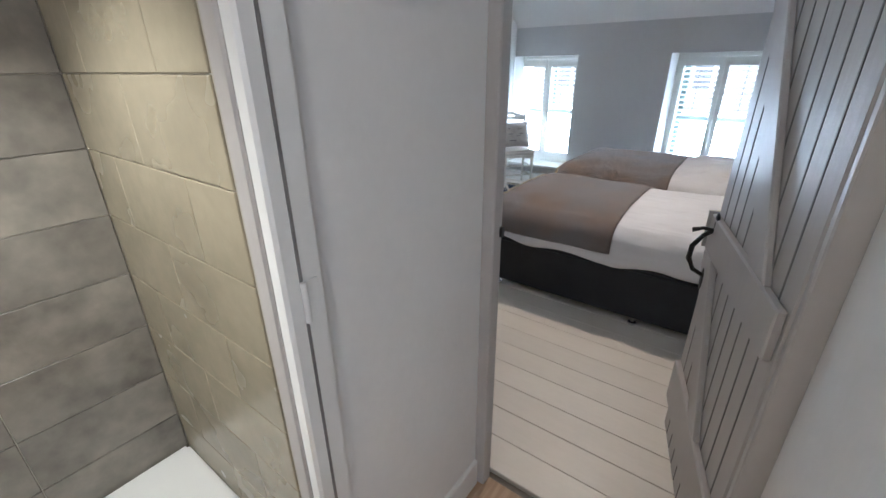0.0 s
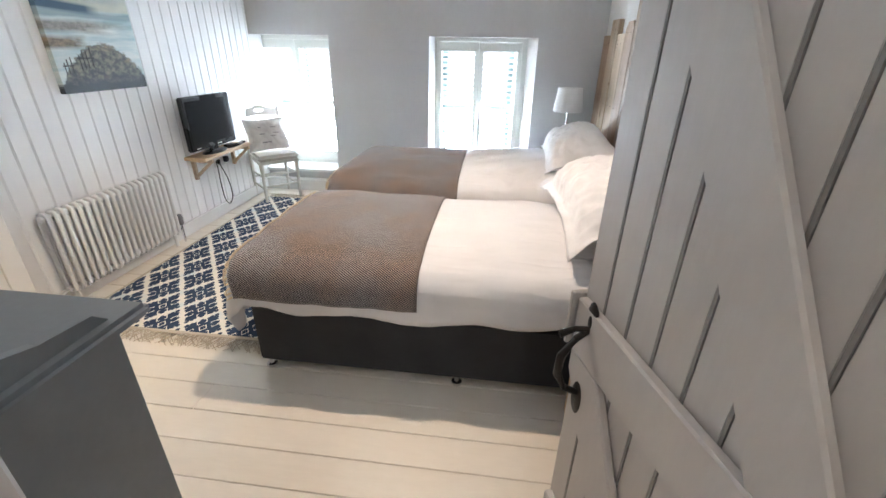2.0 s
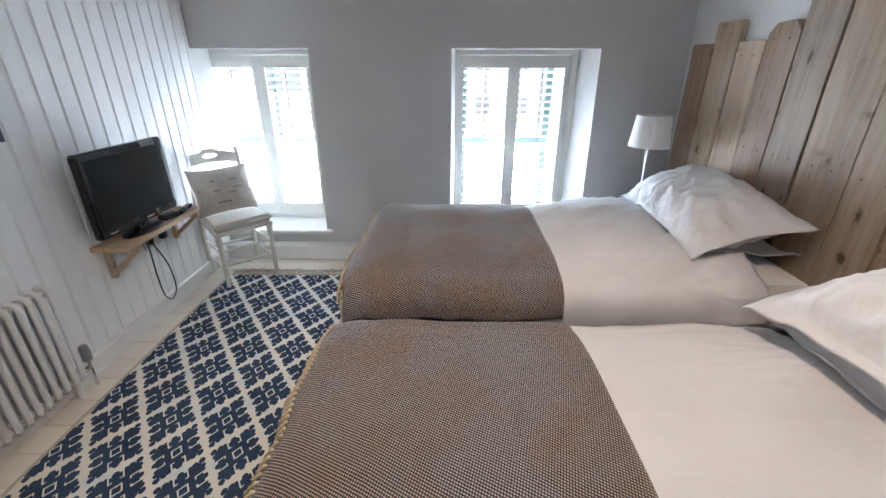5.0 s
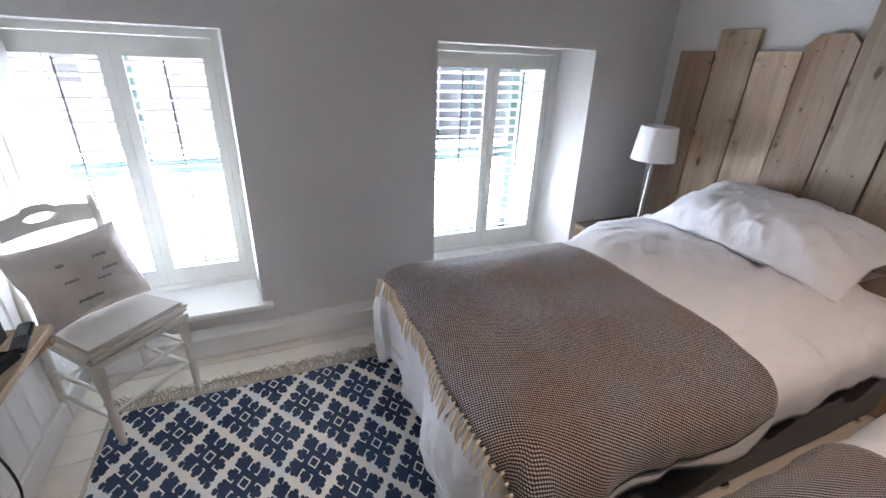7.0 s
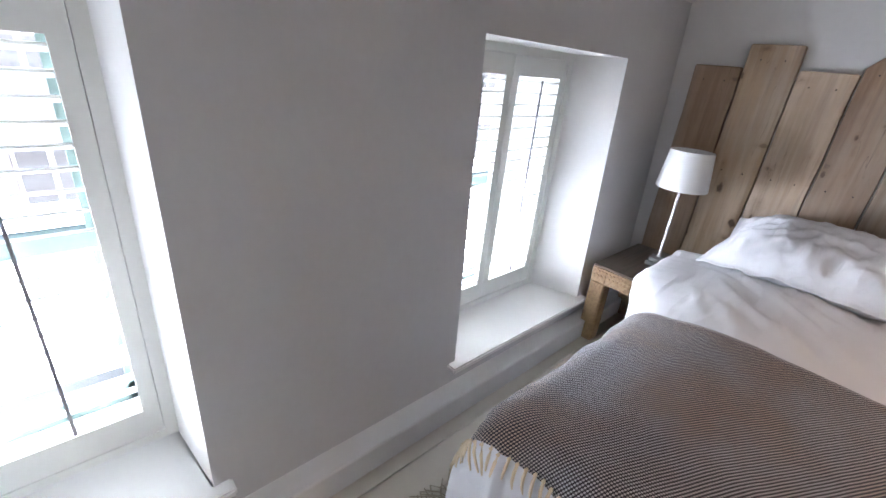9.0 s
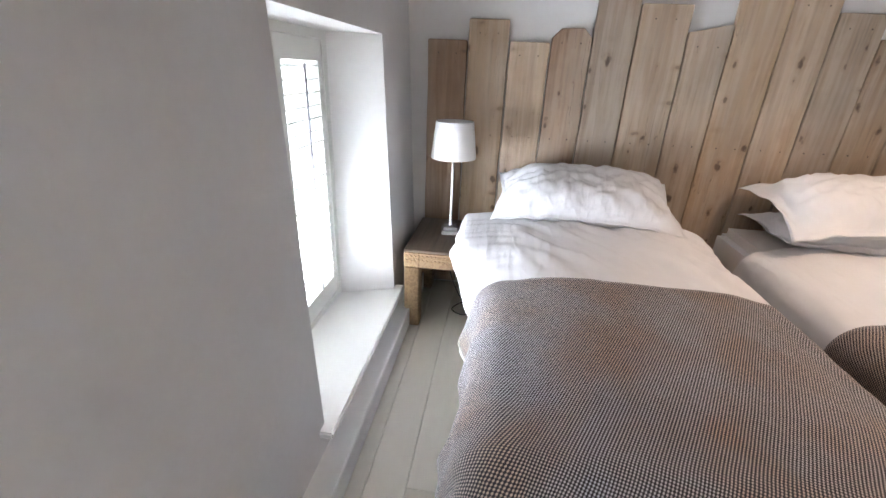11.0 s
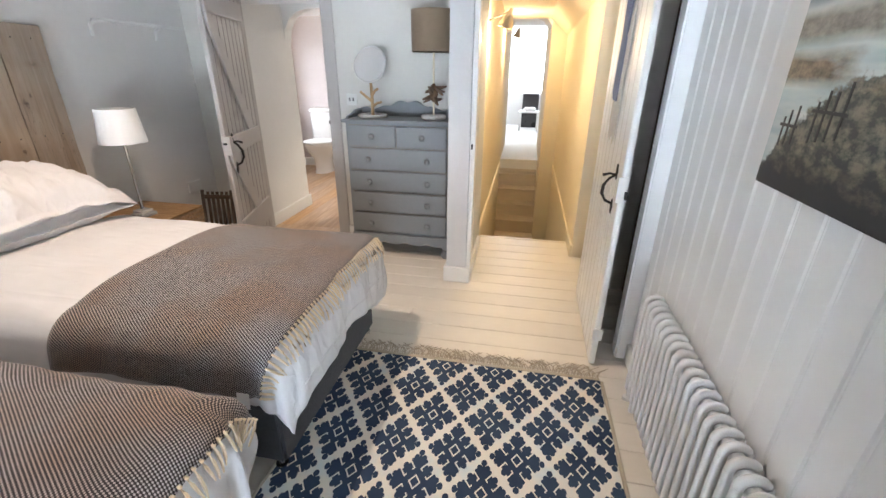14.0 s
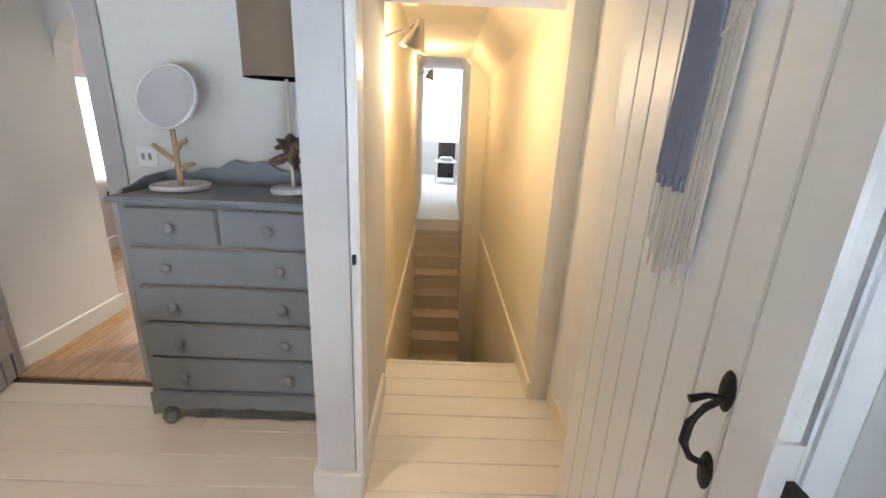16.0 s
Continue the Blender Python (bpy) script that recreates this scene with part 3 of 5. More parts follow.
def window(name, w, number):
    x0, x1, b0, b1 = w
    bm = bmesh.new()
    prism(bm, [(x0 - 0.045, 4.42), (x1 + 0.05, 4.42), (x1 + 0.05, 4.475), (x1, 4.475), (b1, 5.0), (b0, 5.0), (x0, 4.475), (x0 - 0.045, 4.475)], ZS - 0.022, ZS + 0.006, "z")
    sill = structure("window_sill_%d" % number, bevelled(bm, 0.006, 2), GLOSS)
    b0, b1 = (b0 + x0) / 2 - 0.012, (b1 + x1) / 2 - 0.006
    b0, b1 = b0 - 0.028, b1 + 0.028
    win = structure(name, slab(b0, b0 + 0.054, 4.745, 4.805, ZS + 0.004, ZT + 0.03), SHUTTER)
    part("frame_post", slab(b1 - 0.054, b1, 4.745, 4.805, ZS + 0.004, ZT + 0.03), SHUTTER, win)
    part("frame_head", slab(b0 + 0.054, b1 - 0.054, 4.745, 4.805, ZT - 0.035, ZT + 0.03), SHUTTER, win)
    part("frame_foot", slab(b0 + 0.054, b1 - 0.054, 4.745, 4.805, ZS + 0.004, ZS + 0.035), SHUTTER, win)
    mid = (b0 + b1) / 2
    zb, zt = ZS + 0.0365, ZT - 0.0365
    for p0, p1 in ((b0 + 0.0555, mid - 0.0012), (mid + 0.0012, b1 - 0.0555)):
        bm = bmesh.new()
        s = 0.043
        box(bm, p0, p0 + s, 4.751, 4.779, zb, zt)
        box(bm, p1 - s, p1, 4.751, 4.779, zb, zt)
        box(bm, p0 + s, p1 - s, 4.751, 4.779, zb, zb + 0.095)
        box(bm, p0 + s, p1 - s, 4.751, 4.779, zt - 0.085, zt)
        panel = part("shutter_panel", bm, SHUTTER, win)
        g0, g1, n = p0 + s, p1 - s, 20
        me = slat_mesh(g1 - g0 - 0.004)
        h0, h1 = zb + 0.095, zt - 0.085
        for k in range(n):
            ob = new("slat", me)
            ob.parent = panel
            ob.matrix_basis = pose((g0 + g1) / 2, 4.768, h0 + (k + 0.5) * (h1 - h0) / n, -19, 0, 0)
        part("tilt_rod", slab((g0 + g1) / 2 - 0.004, (g0 + g1) / 2 + 0.004, 4.733, 4.740, h0 + 0.02, h1 - 0.01), GREYPL, panel)
    bm = bmesh.new()
    f0, f1 = w[2] + 0.01, w[3] - 0.01
    for a, b, c, d in ((f0, f0 + 0.05, ZS, ZT), (f1 - 0.05, f1, ZS, ZT), (f0, f1, ZS, ZS + 0.07), (f0, f1, ZT - 0.06, ZT)):
        box(bm, a, b, 5.0, 5.05, c, d)
    part("sash_frame", bm, SASH, win)
    part("meeting_rail", slab(f0 + 0.05, f1 - 0.05, 4.995, 5.045, 0.80, 0.87), SASH, win, "pale green meeting rail")
    part("glazing_bar", slab(mid - 0.012, mid + 0.012, 5.01, 5.04, 0.87, ZT - 0.06), SASH, win)
    for z0, z1 in ((ZS + 0.07, 0.80), (0.87, ZT - 0.06)):
        pane = part("pane", slab(f0 + 0.05, f1 - 0.05, 5.022, 5.026, z0, z1), GLASS, win)
        pane.visible_shadow = False


window("window_1", W1, 1)
window("window_2", W2, 2)

# ---- hall, stairs, far room ----
bm = bmesh.new()
box(bm, -0.46, -0.34, -2.9, YS - 0.11, -2.6, 2.2)
structure("wall_hall_east", bm, CREAM)
structure("wall_hall_west", slab(-1.55, -1.25, -2.75, 0.345, -2.6, 2.2), CREAM)
structure("wall_hall_pier", slab(-1.55, -1.352, 0.346, 0.86, -0.2, 2.4), WHITE)
bm = bmesh.new()
prism(bm, [(-1.25, 1.80), (-1.02, 2.0), (-0.46, 2.0), (-0.46, 2.14), (-1.25, 2.14)], -2.75, 0.345, "y")
for v in bm.verts:
    if v.co.y > 0 and v.co.z < 2.1:
        v.co.z += 0.094
structure("ceiling_hall", bm, CREAM)
bm = bmesh.new()
prism(bm, [(-1.35, 1.80), (-1.25, 1.80), (-1.02, 2.0), (-0.485, 2.0), (-0.485, 2.4), (-1.35, 2.4)], 0.346, 0.86, "y")
for v in bm.verts:
    if v.co.z < 2.3:
        v.co.z += 0.11 if v.co.y > 0.5 else 0.094
structure("ceiling_door_recess", bm, CREAM)
structure("wall_hall_cross", slab(-1.55, -0.34, -0.02, 0.03, -2.6, -0.03), CREAM)
structure("floor_stairwell", slab(-1.5, -0.4, -3.0, 0.0, -2.65, -2.6), FLOORP)
# walls beside the upper flight
structure("wall_flight_west", slab(-1.45, -1.045, -5.0, -2.76, -2.6, 2.3), CREAM)
structure("wall_flight_east", slab(-0.43, -0.2, -5.0, -2.91, -2.6, 2.3), CREAM)
bm = bmesh.new()
prism(bm, [(-1.045, 1.92), (-0.95, 2.03), (-0.85, 2.08), (-0.65, 2.08), (-0.52, 2.03), (-0.43, 1.92), (-0.43, 2.3), (-1.045, 2.3)], -3.62, -2.76, "y")
structure("arch_hall", bm, WHITE)
structure("ceiling_landing", slab(-1.045, -0.43, -5.0, -3.62, 2.1, 2.2), WHITE)
flight = thing("staircase", "painted timber stairs rising to the far landing", "stairs")
for k in range(1, 12):
    yk = -3.58 + (k - 1) * 0.215
    t = part("tread", slab(-1.043, -0.432, yk - 0.01, yk + 0.235, -0.195 * k - 0.028, -0.195 * k, 0.006), STAIR, flight)
    part("riser", slab(-1.042, -0.433, yk - 0.012, yk + 0.004, -0.195 * k, -0.195 * (k - 1) - 0.029), STAIR, flight)
structure("floor_far", slab(-3.0, 1.2, -8.3, -3.575, -0.16, 0.0), WHITE)
structure("wall_far_south", slab(-3.0, 1.2, -8.6, -8.3, -0.2, 2.6), WHITE)
structure("wall_far_west", slab(-3.2, -3.0, -8.6, -5.0, -0.2, 2.6), WHITE)
structure("wall_far_east", slab(-0.05, 0.1, -8.6, -5.0, -0.2, 2.6), WHITE)
structure("wall_far_north_w", slab(-3.2, -1.45, -5.1, -5.0, -0.2, 2.6), WHITE)
structure("wall_far_north_e", slab(-0.43, 0.1, -5.1, -5.0, -0.2, 2.6), WHITE)
structure("ceiling_far", slab(-3.2, 1.2, -8.6, -5.0, 2.4, 2.5), WHITE)
for nm, a in (("baseboard_hall_east", slab(-0.478, -0.455, -2.75, 0.33, 0.0, 0.10, 0.004)), ("baseboard_hall_west", slab(-1.256, -1.235, -2.75, 0.36, 0.0, 0.10, 0.004)),
              ("baseboard_hall_pier", slab(-1.353, -1.338, 0.36, 0.86, 0.0, 0.10, 0.004))):
    structure(nm, a, CREAM)
m_day, nt_day, b_day = nodes_of("far_daylight")
b_day.inputs["Emission Color"].default_value = (0.95, 0.98, 1.0, 1)
b_day.inputs["Emission Strength"].default_value = 2.0
structure("window_3", slab(-1.15, -0.25, -8.298, -8.28, 0.85, 2.3), m_day)
desk = thing("side_table", "small white table with dark drawer front in the far room", "table")
part("tabletop", slab(-1.1, -0.62, -7.55, -7.1, 0.42, 0.45, 0.004), GLOSS, desk)
for x in (-1.07, -0.65):
    for yy in (-7.52, -7.13):
        part("leg", slab(x - 0.02, x + 0.02, yy - 0.02, yy + 0.02, 0, 0.42), GLOSS, desk)
box_tv = thing("black_box_unit", "dark upright storage unit against the far wall", "cabinet")
part("body", slab(-1.08, -0.68, -8.2, -7.85, 0.0, 0.82, 0.01), BLACK, box_tv)
tow = tagged(part("folded_towels", slab(-1.02, -0.72, -7.48, -7.18, 0.452, 0.53, 0.03, seg=2), LINEN, None, "", 40), "stack of folded white towels on the side table", "towels")

# ---- bathroom ----
structure("wall_bath_west", slab(0.60, 0.712, -0.277, 0.268, -0.1, 2.2), WHITE)
bm = bmesh.new()
box(bm, 1.452, 1.60, -0.50, 0.268, -0.1, 2.2)
structure("wall_bath_east", bevelled(bm, 0.01, 2), WHITE)
structure("wall_bath_step", slab(1.602, 2.6, -0.50, -0.40, -0.1, 2.2), WHITE)
structure("wall_bath_far_east", slab(2.48, 2.6, -2.6, -0.50, -0.1, 2.2), PINKWALL)
structure("wall_bath_south", slab(-0.45, 2.48, -2.5, -2.37, -0.1, 2.2), PINKWALL)
structure("wall_bath_inner", slab(0.60, 0.71, -2.37, -1.12, -0.1, 2.2), WHITE)
structure("ceiling_bath", slab(-0.45, 2.6, -2.5, YS - 0.11, 2.02, 2.1), WHITE)
bm = bmesh.new()
prism(bm, [(1.452, 1.60), (1.435, 1.70), (1.385, 1.79), (1.30, 1.85), (1.20, 1.872), (0.712, 1.872), (0.712, 2.02), (1.452, 2.02)], -0.50, -0.38, "y")
structure("arch_bath", bm, WHITE)
structure("floor_bath", slab(0.60, 2.6, -2.5, YS - 0.11, -0.1, -0.004), UNDER)
structure("baseboard_bath_east", slab(1.436, 1.455, -0.515, 0.268, 0, 0.12, 0.005), GLOSS)
structure("baseboard_bath_west", slab(0.705, 0.725, -0.22, 0.268, 0, 0.12, 0.005), GLOSS)
structure("baseboard_bath_south", slab(0.71, 2.48, -2.375, -2.352, 0, 0.12, 0.005), GLOSS)
structure("baseboard_bath_far", slab(2.46, 2.485, -2.35, -0.58, 0, 0.12, 0.005), GLOSS)
structure("window_4", slab(2.472, 2.478, -2.03, -1.76, 0.69, 1.58), m_day)
# shower enclosure
structure("wall_shower_north", slab(-0.45, 0.60, -0.285, -0.14, -0.1, 2.2), GROUT)
structure("wall_shower_west", slab(-0.45, -0.285, -1.2, -0.285, -0.1, 2.2), GROUT)
structure("wall_shower_south", slab(-0.45, 0.60, -1.3, -1.2, -0.1, 2.2), WHITE)
tray = tagged(part("shower_tray", slab(-0.28, 0.59, -1.19, -0.292, 0.0, 0.05, 0.012, seg=2), CERAMIC), "cream low shower tray on the floor", "shower tray")
bm = bmesh.new()
for y0, y1, x0, x1 in ((-0.290, -0.278, 0.56, 0.735), (-0.290, -0.312, 0.60, 0.70)):
    box(bm, x0, x1, min(y0, y1), max(y0, y1), 0, 1.98)
box(bm, 0.70, 0.735, -0.352, -0.278, 0, 1.98)
structure("door_frame_shower", bevelled(bm, 0.006, 1), GLOSS)
structure("trim_shower_gap", slab(0.7340, 0.7362, -0.323, -0.317, 0.01, 1.97), GROOVE)
for z in (0.24, 1.02, 1.66):
    hg = thing("butt_hinge", "painted steel butt hinge on the shower door jamb", "hinge", None, "shower door hinges")
    bm = bmesh.new()
    lathe(bm, [(0.0, 0.0), (0.0055, 0.001), (0.0055, 0.074), (0.0, 0.075)], (0.741, -0.320, z), 12)
    part("knuckle", bm, GLOSS, hg, "", 40)
    part("leaf", slab(0.7352, 0.7372, -0.312, -0.290, z + 0.002, z + 0.073, 0.0006), GLOSS, hg)
structure("trim_shower_stop", slab(0.66, 0.70, -0.355, -0.318, 0, 1.98, 0.004), GREYDOOR)

# ---- bathroom door frame, threshold ----
bm = bmesh.new()
for a in ((0.655, 0.748, 0.27, YS + 0.018, 0, 1.89), (1.405, 1.475, 0.27, YS + 0.018, 0, 1.89), (0.655, 1.475, 0.27, YS + 0.018, 1.89, 1.945)):
    box(bm, *a)
door_f = structure("door_frame_bath", bevelled(bm, 0.004), GREYDOOR)
structure("threshold", slab(0.714, 1.450, 0.16, 0.312, -0.01, 0.010, 0.003), OAK)
bm = bmesh.new()
for a in ((-0.506, -0.478, 0.86, 0.968, 0, 2.115), (-1.36, -1.275, 0.86, 0.968, 0, 2.115), (-1.275, -0.506, 0.86, 0.968, 2.09, 2.115)):
    box(bm, *a)
structure("door_frame_hall", bevelled(bm, 0.003), GLOSS)


# ---- doors ----
def thumb_latch(parent, at, big=1.0, name="latch_handle"):
    """Forged suffolk latch: two bean plates, bowed grip, thumb piece."""
    bm = bmesh.new()
    at = at @ Matrix.Diagonal((big, 0.5 + 0.5 * big, big, 1))
    for z in (0.075, -0.085):
        lathe(bm, [(0.0, -0.004), (0.016, -0.003), (0.019, 0.0), (0.016, 0.004), (0.0, 0.006)], seg=14,
              m=at @ Matrix.Translation((0, 0, z)) @ Matrix.Rotation(radians(-90), 4, "X") @ Matrix.Diagonal((1, 2.0, 1, 1)))
    pts = [(0, -0.004, 0.06), (0, -0.026, 0.045), (0.0, -0.048, 0.012), (0, -0.050, -0.025), (0, -0.032, -0.058), (0, -0.004, -0.072)]
    tube(bm, pts, [0.006, 0.0065, 0.008, 0.008, 0.0065, 0.006], 8, at)
    tube(bm, [(0, 0, 0.062), (0, -0.03, 0.066), (0, -0.058, 0.058)], [0.005, 0.005, 0.007], 8, at)
    return part(name, bm, IRON, parent, "black forged iron thumb latch", 50)


def plank_door(name, label, width, height, thick, paint, groove_paint, hinge, braces, boards):
    """Leaf in its own frame: hinge edge at x = 0, runs to x = width; the face at y = 0 looks to -y."""
    d = thing(name, label, "door", hinge)
    w = width / boards
    for k in range(boards):
        bm = bmesh.new()
        prism(bm, [(k * w, 0.006), (k * w + 0.005, 0.0), ((k + 1) * w - 0.005, 0.0), ((k + 1) * w, 0.006), ((k + 1) * w, thick), (k * w, thick)], 0.012, height, "z")
        part("board", bm, paint, d)
    for k in range(1, boards):
        part("groove", slab(k * w - 0.0026, k * w + 0.0026, -0.0010, 0.004, 0.02, height - 0.01), groove_paint, d)
    if braces:
        lz = ((0.16, 0.34), (0.82, 0.945), (1.70, 1.82))
        for a, b in lz:
            part("ledge", slab(0.012, width - 0.012, -0.022, -0.0005, a, b, 0.004), paint, d)
        for foot, head, a, c in ((0.24, 0.56, 0.34, 0.82), (0.12, 0.586, 0.945, 1.70)):
            bm = bmesh.new()
            end = width - 0.014
            prism(bm, [(foot, a), (foot + 0.125, a), (end, c - 0.055), (end, c), (head, c)], -0.020, -0.0008, "y")
            part("brace", bevelled(bm, 0.004), paint, d)
    return d


hinge1 = pose(1.402, 0.325, 0.0, 0, 0, 106.0)
bath_door = plank_door("door_1", "open ledged and braced door painted warm grey", 0.682, 1.885, 0.028, GREYDOOR, GROOVE, hinge1 @ Matrix.Diagonal((1, -1, 1, 1)), True, 9)
thumb_latch(bath_door, Matrix.Translation((0.612, -0.018, 0.828)), 1.22)
part("keep_plate", slab(0.678, 0.690, -0.03, 0.03, 0.82, 0.95, 0.002), GREYDOOR, bath_door)
bm = bmesh.new()
tube(bm, [(0.690, 0.0, 0.90), (0.722, 0.0, 0.905)], 0.008, 8)
part("latch_bar", bm, IRON, bath_door)
hinge2 = pose(-1.232, 0.975, 0.0, 0, 0, 89.3)
hall_door = plank_door("door_2", "open white tongue-and-groove door folded against the wall", 0.765, 2.02, 0.028, GLOSS, STONEW, hinge2, False, 8)
thumb_latch(hall_door, Matrix.Translation((0.655, -0.002, 0.905)))
bm = bmesh.new()
box(bm, 0.762, 0.772, -0.012, 0.030, 0.87, 0.98)
part("latch_box", bm, PLASTIC, hall_door)
bm = bmesh.new()
box(bm, 0.768, 0.80, 0.02, 0.032, 0.89, 0.92)
part("latch_bar", bm, IRON, hall_door)
part("hinge_block", slab(0.758, 0.772, -0.006, 0.04, 0.16, 0.22), PLASTIC, hall_door)
for nm, x, yy, z in (("latch_keep", -0.49, 0.975, 0.95), ("latch_keep", 0.75, 0.31, 0.985)):
    bm = bmesh.new()
    box(bm, x - 0.004, x + 0.006, yy - 0.008, yy + 0.005, z - 0.014, z + 0.015)
    tube(bm, [(x + 0.001, yy + 0.004, z + 0.014), (x + 0.001, yy + 0.012, z), (x + 0.001, yy + 0.004, z - 0.014)], 0.003, 6)
    tagged(part(nm, bm, IRON, None, "", 50), "small black iron latch keep fixed to the door post", "latch")

# ---- headboard ----
head = thing("headboard", "tall headboard of salvaged pine planks of uneven height against the wall", "headboard")
ys = [4.397, 4.170, 3.940, 3.717, 3.500, 3.280, 3.020, 2.807, 2.560, 2.338, 2.115, 1.897, 1.690, 1.445]
tops = [1.533, 1.640, 1.525, 1.602, 1.84, 1.72, 1.62, 1.86, 1.795, 1.70, 1.59, 1.66, 1.59]
rnd = random.Random(4)
for k, top in enumerate(tops):
    y1, y0 = ys[k] - 0.0035, ys[k + 1] + 0.0035
    bm = bmesh.new()
    tl, tr = top + rnd.uniform(-0.006, 0.006), top + rnd.uniform(-0.006, 0.006)
    if k == 6:
        tl, tr = 1.600, 1.640
    cut = 0.045 if k == 3 else 0.006
    n = 12
    left = [(y1 + 0.002 * math.sin(i * 1.7 + k), 0.02 + (tl - cut - 0.02) * i / n) for i in range(n + 1)]
    right = [(y0 + 0.002 * math.sin(i * 2.1 + 2 * k), 0.02 + (tr - cut - 0.02) * i / n) for i in range(n, -1, -1)]
    prism(bm, left + [(y1 - cut, tl), (y0 + cut, tr)] + right, 1.88 + rnd.uniform(-0.004, 0.004), 1.917, "x")
    pl = part("plank", bevelled(bm, 0.003), PLANKD if k in (0, 3) else PLANK, head)
    for z in (tl - 0.07, 1.02):
        for dy in (0.05, -0.05):
            bm = bmesh.new()
            lathe(bm, [(0.0, 0.003), (0.003, 0.0022), (0.0036, 0.0)], seg=8, m=Matrix.Translation((1.8775, (y0 + y1) / 2 + dy, z)) @ Matrix.Rotation(radians(-90), 4, "Y"))
            part("nail", bm, IRON, pl)


# ---- beds ----
def cloth_surface(x0, y0, y1, top, seed, folds, puff, belly=0.03):
    """Where a point of a cloth laid over a bed comes to lie. a runs along the bed, b across it."""
    R = 0.095
    half, mid = (y1 - y0) / 2, (y0 + y1) / 2

    def put(a, b, lift=0.0):
        dx, ds, dn = max(0.0, x0 - a), max(0.0, y0 - b), max(0.0, b - y1)
        dy = dn - ds
        d = math.hypot(dx, dy)
        px, py = max(a, x0), min(max(b, y0), y1)
        u = (py - mid) / half
        z = top + puff * (1 - u ** 4) * min(1.0, (px - x0) / 0.25 + 0.35)
        n = noise.noise(Vector((px * 3.1, py * 3.1, seed)))
        ridge = noise.noise(Vector((px * 1.5 + py * 1.3, py * 6.5 - px * 4.2, seed + 7)))
        fine = 1 - 2 * abs(noise.noise(Vector((px * 2.6 + py * 1.8, py * 13 - px * 9, seed + 2))))
        bare = min(1.0, max(0.10, (px - 0.76) / 0.22))
        z += 0.010 * n + bare * ((0.018 * (1 - 2 * abs(ridge)) + 0.018 * fine) if folds else 0.006 * ridge + 0.003 * fine)
        if d <= 0:
            return Vector((px, py, z + lift))
        ox, oy = -dx / d, dy / d
        s = px * 1.0 + py * 1.0 + math.atan2(dy, dx + 1e-6) * 0.25
        arc = R * math.pi / 2
        if d < arc:
            e, drop = (R + lift) * math.sin(d / R), (R + lift) * (1 - math.cos(d / R))
        else:
            e, drop = R + lift, R + lift + (d - arc)
        w = min(1.0, d / 0.28)
        if folds and dn > 0 and px > 0.85:
            k = min(1.0, (px - 0.85) / 0.35) * min(1.0, dn / 0.12)
            e, drop = e + 0.13 * k, drop * (1 - 0.55 * k)
        wave = noise.noise(Vector((s * 5.5, seed, d * 1.2))) + 0.5 * noise.noise(Vector((s * 13, seed + 3, d * 2)))
        e += w * ((0.058 if dx > 0.02 else 0.036) * wave + (belly if dn > 0 else 0.030))
        return Vector((px + ox * e, py + oy * e, z + lift - drop * (1 - 0.06 * w * wave)))
    return put


def cloth(name, put, a0, a1, b0, b1, material, lift, thick, step=0.022, hem=0.0, seed=0, parent=None):
    na, nb = max(2, int((a1 - a0) / step)), max(2, int((b1 - b0) / step))
    verts, uvs, faces = [], [], []
    for i in range(na + 1):
        for j in range(nb + 1):
            fa, fb = i / na, j / nb
            a, b = a0 + (a1 - a0) * fa, b0 + (b1 - b0) * fb
            edge = noise.noise(Vector((a * 4 + seed, b * 4, 1.5)))
            if hem:
                k = (2 * fb - 1) ** 9 if abs(fb - 0.5) > 0.3 else 0.0
                b += hem * k * edge
                a += hem * 1.3 * edge * (1 - fa) ** 6
            verts.append(put(a, b, lift))
            uvs.append((a, b))
    for i in range(na):
        for j in range(nb):
            p = i * (nb + 1) + j
            faces.append((p, p + nb + 1, p + nb + 2, p + 1))
    me = bpy.data.meshes.new(name)
    me.from_pydata(verts, [], faces)
    lay = me.uv_layers.new(name="metres")
    idx = np.empty(len(me.loops), dtype=np.int32)
    me.loops.foreach_get("vertex_index", idx)
    lay.data.foreach_set("uv", np.array(uvs, dtype=np.float32)[idx].ravel())
    me.materials.append(material)
    me.polygons.foreach_set("use_smooth", [True] * len(me.polygons))
    ob = new(name, me)
    s = ob.modifiers.new("thickness", "SOLIDIFY")
    s.thickness, s.offset = thick, 0.0
    if parent:
        ob.parent = parent
    return ob


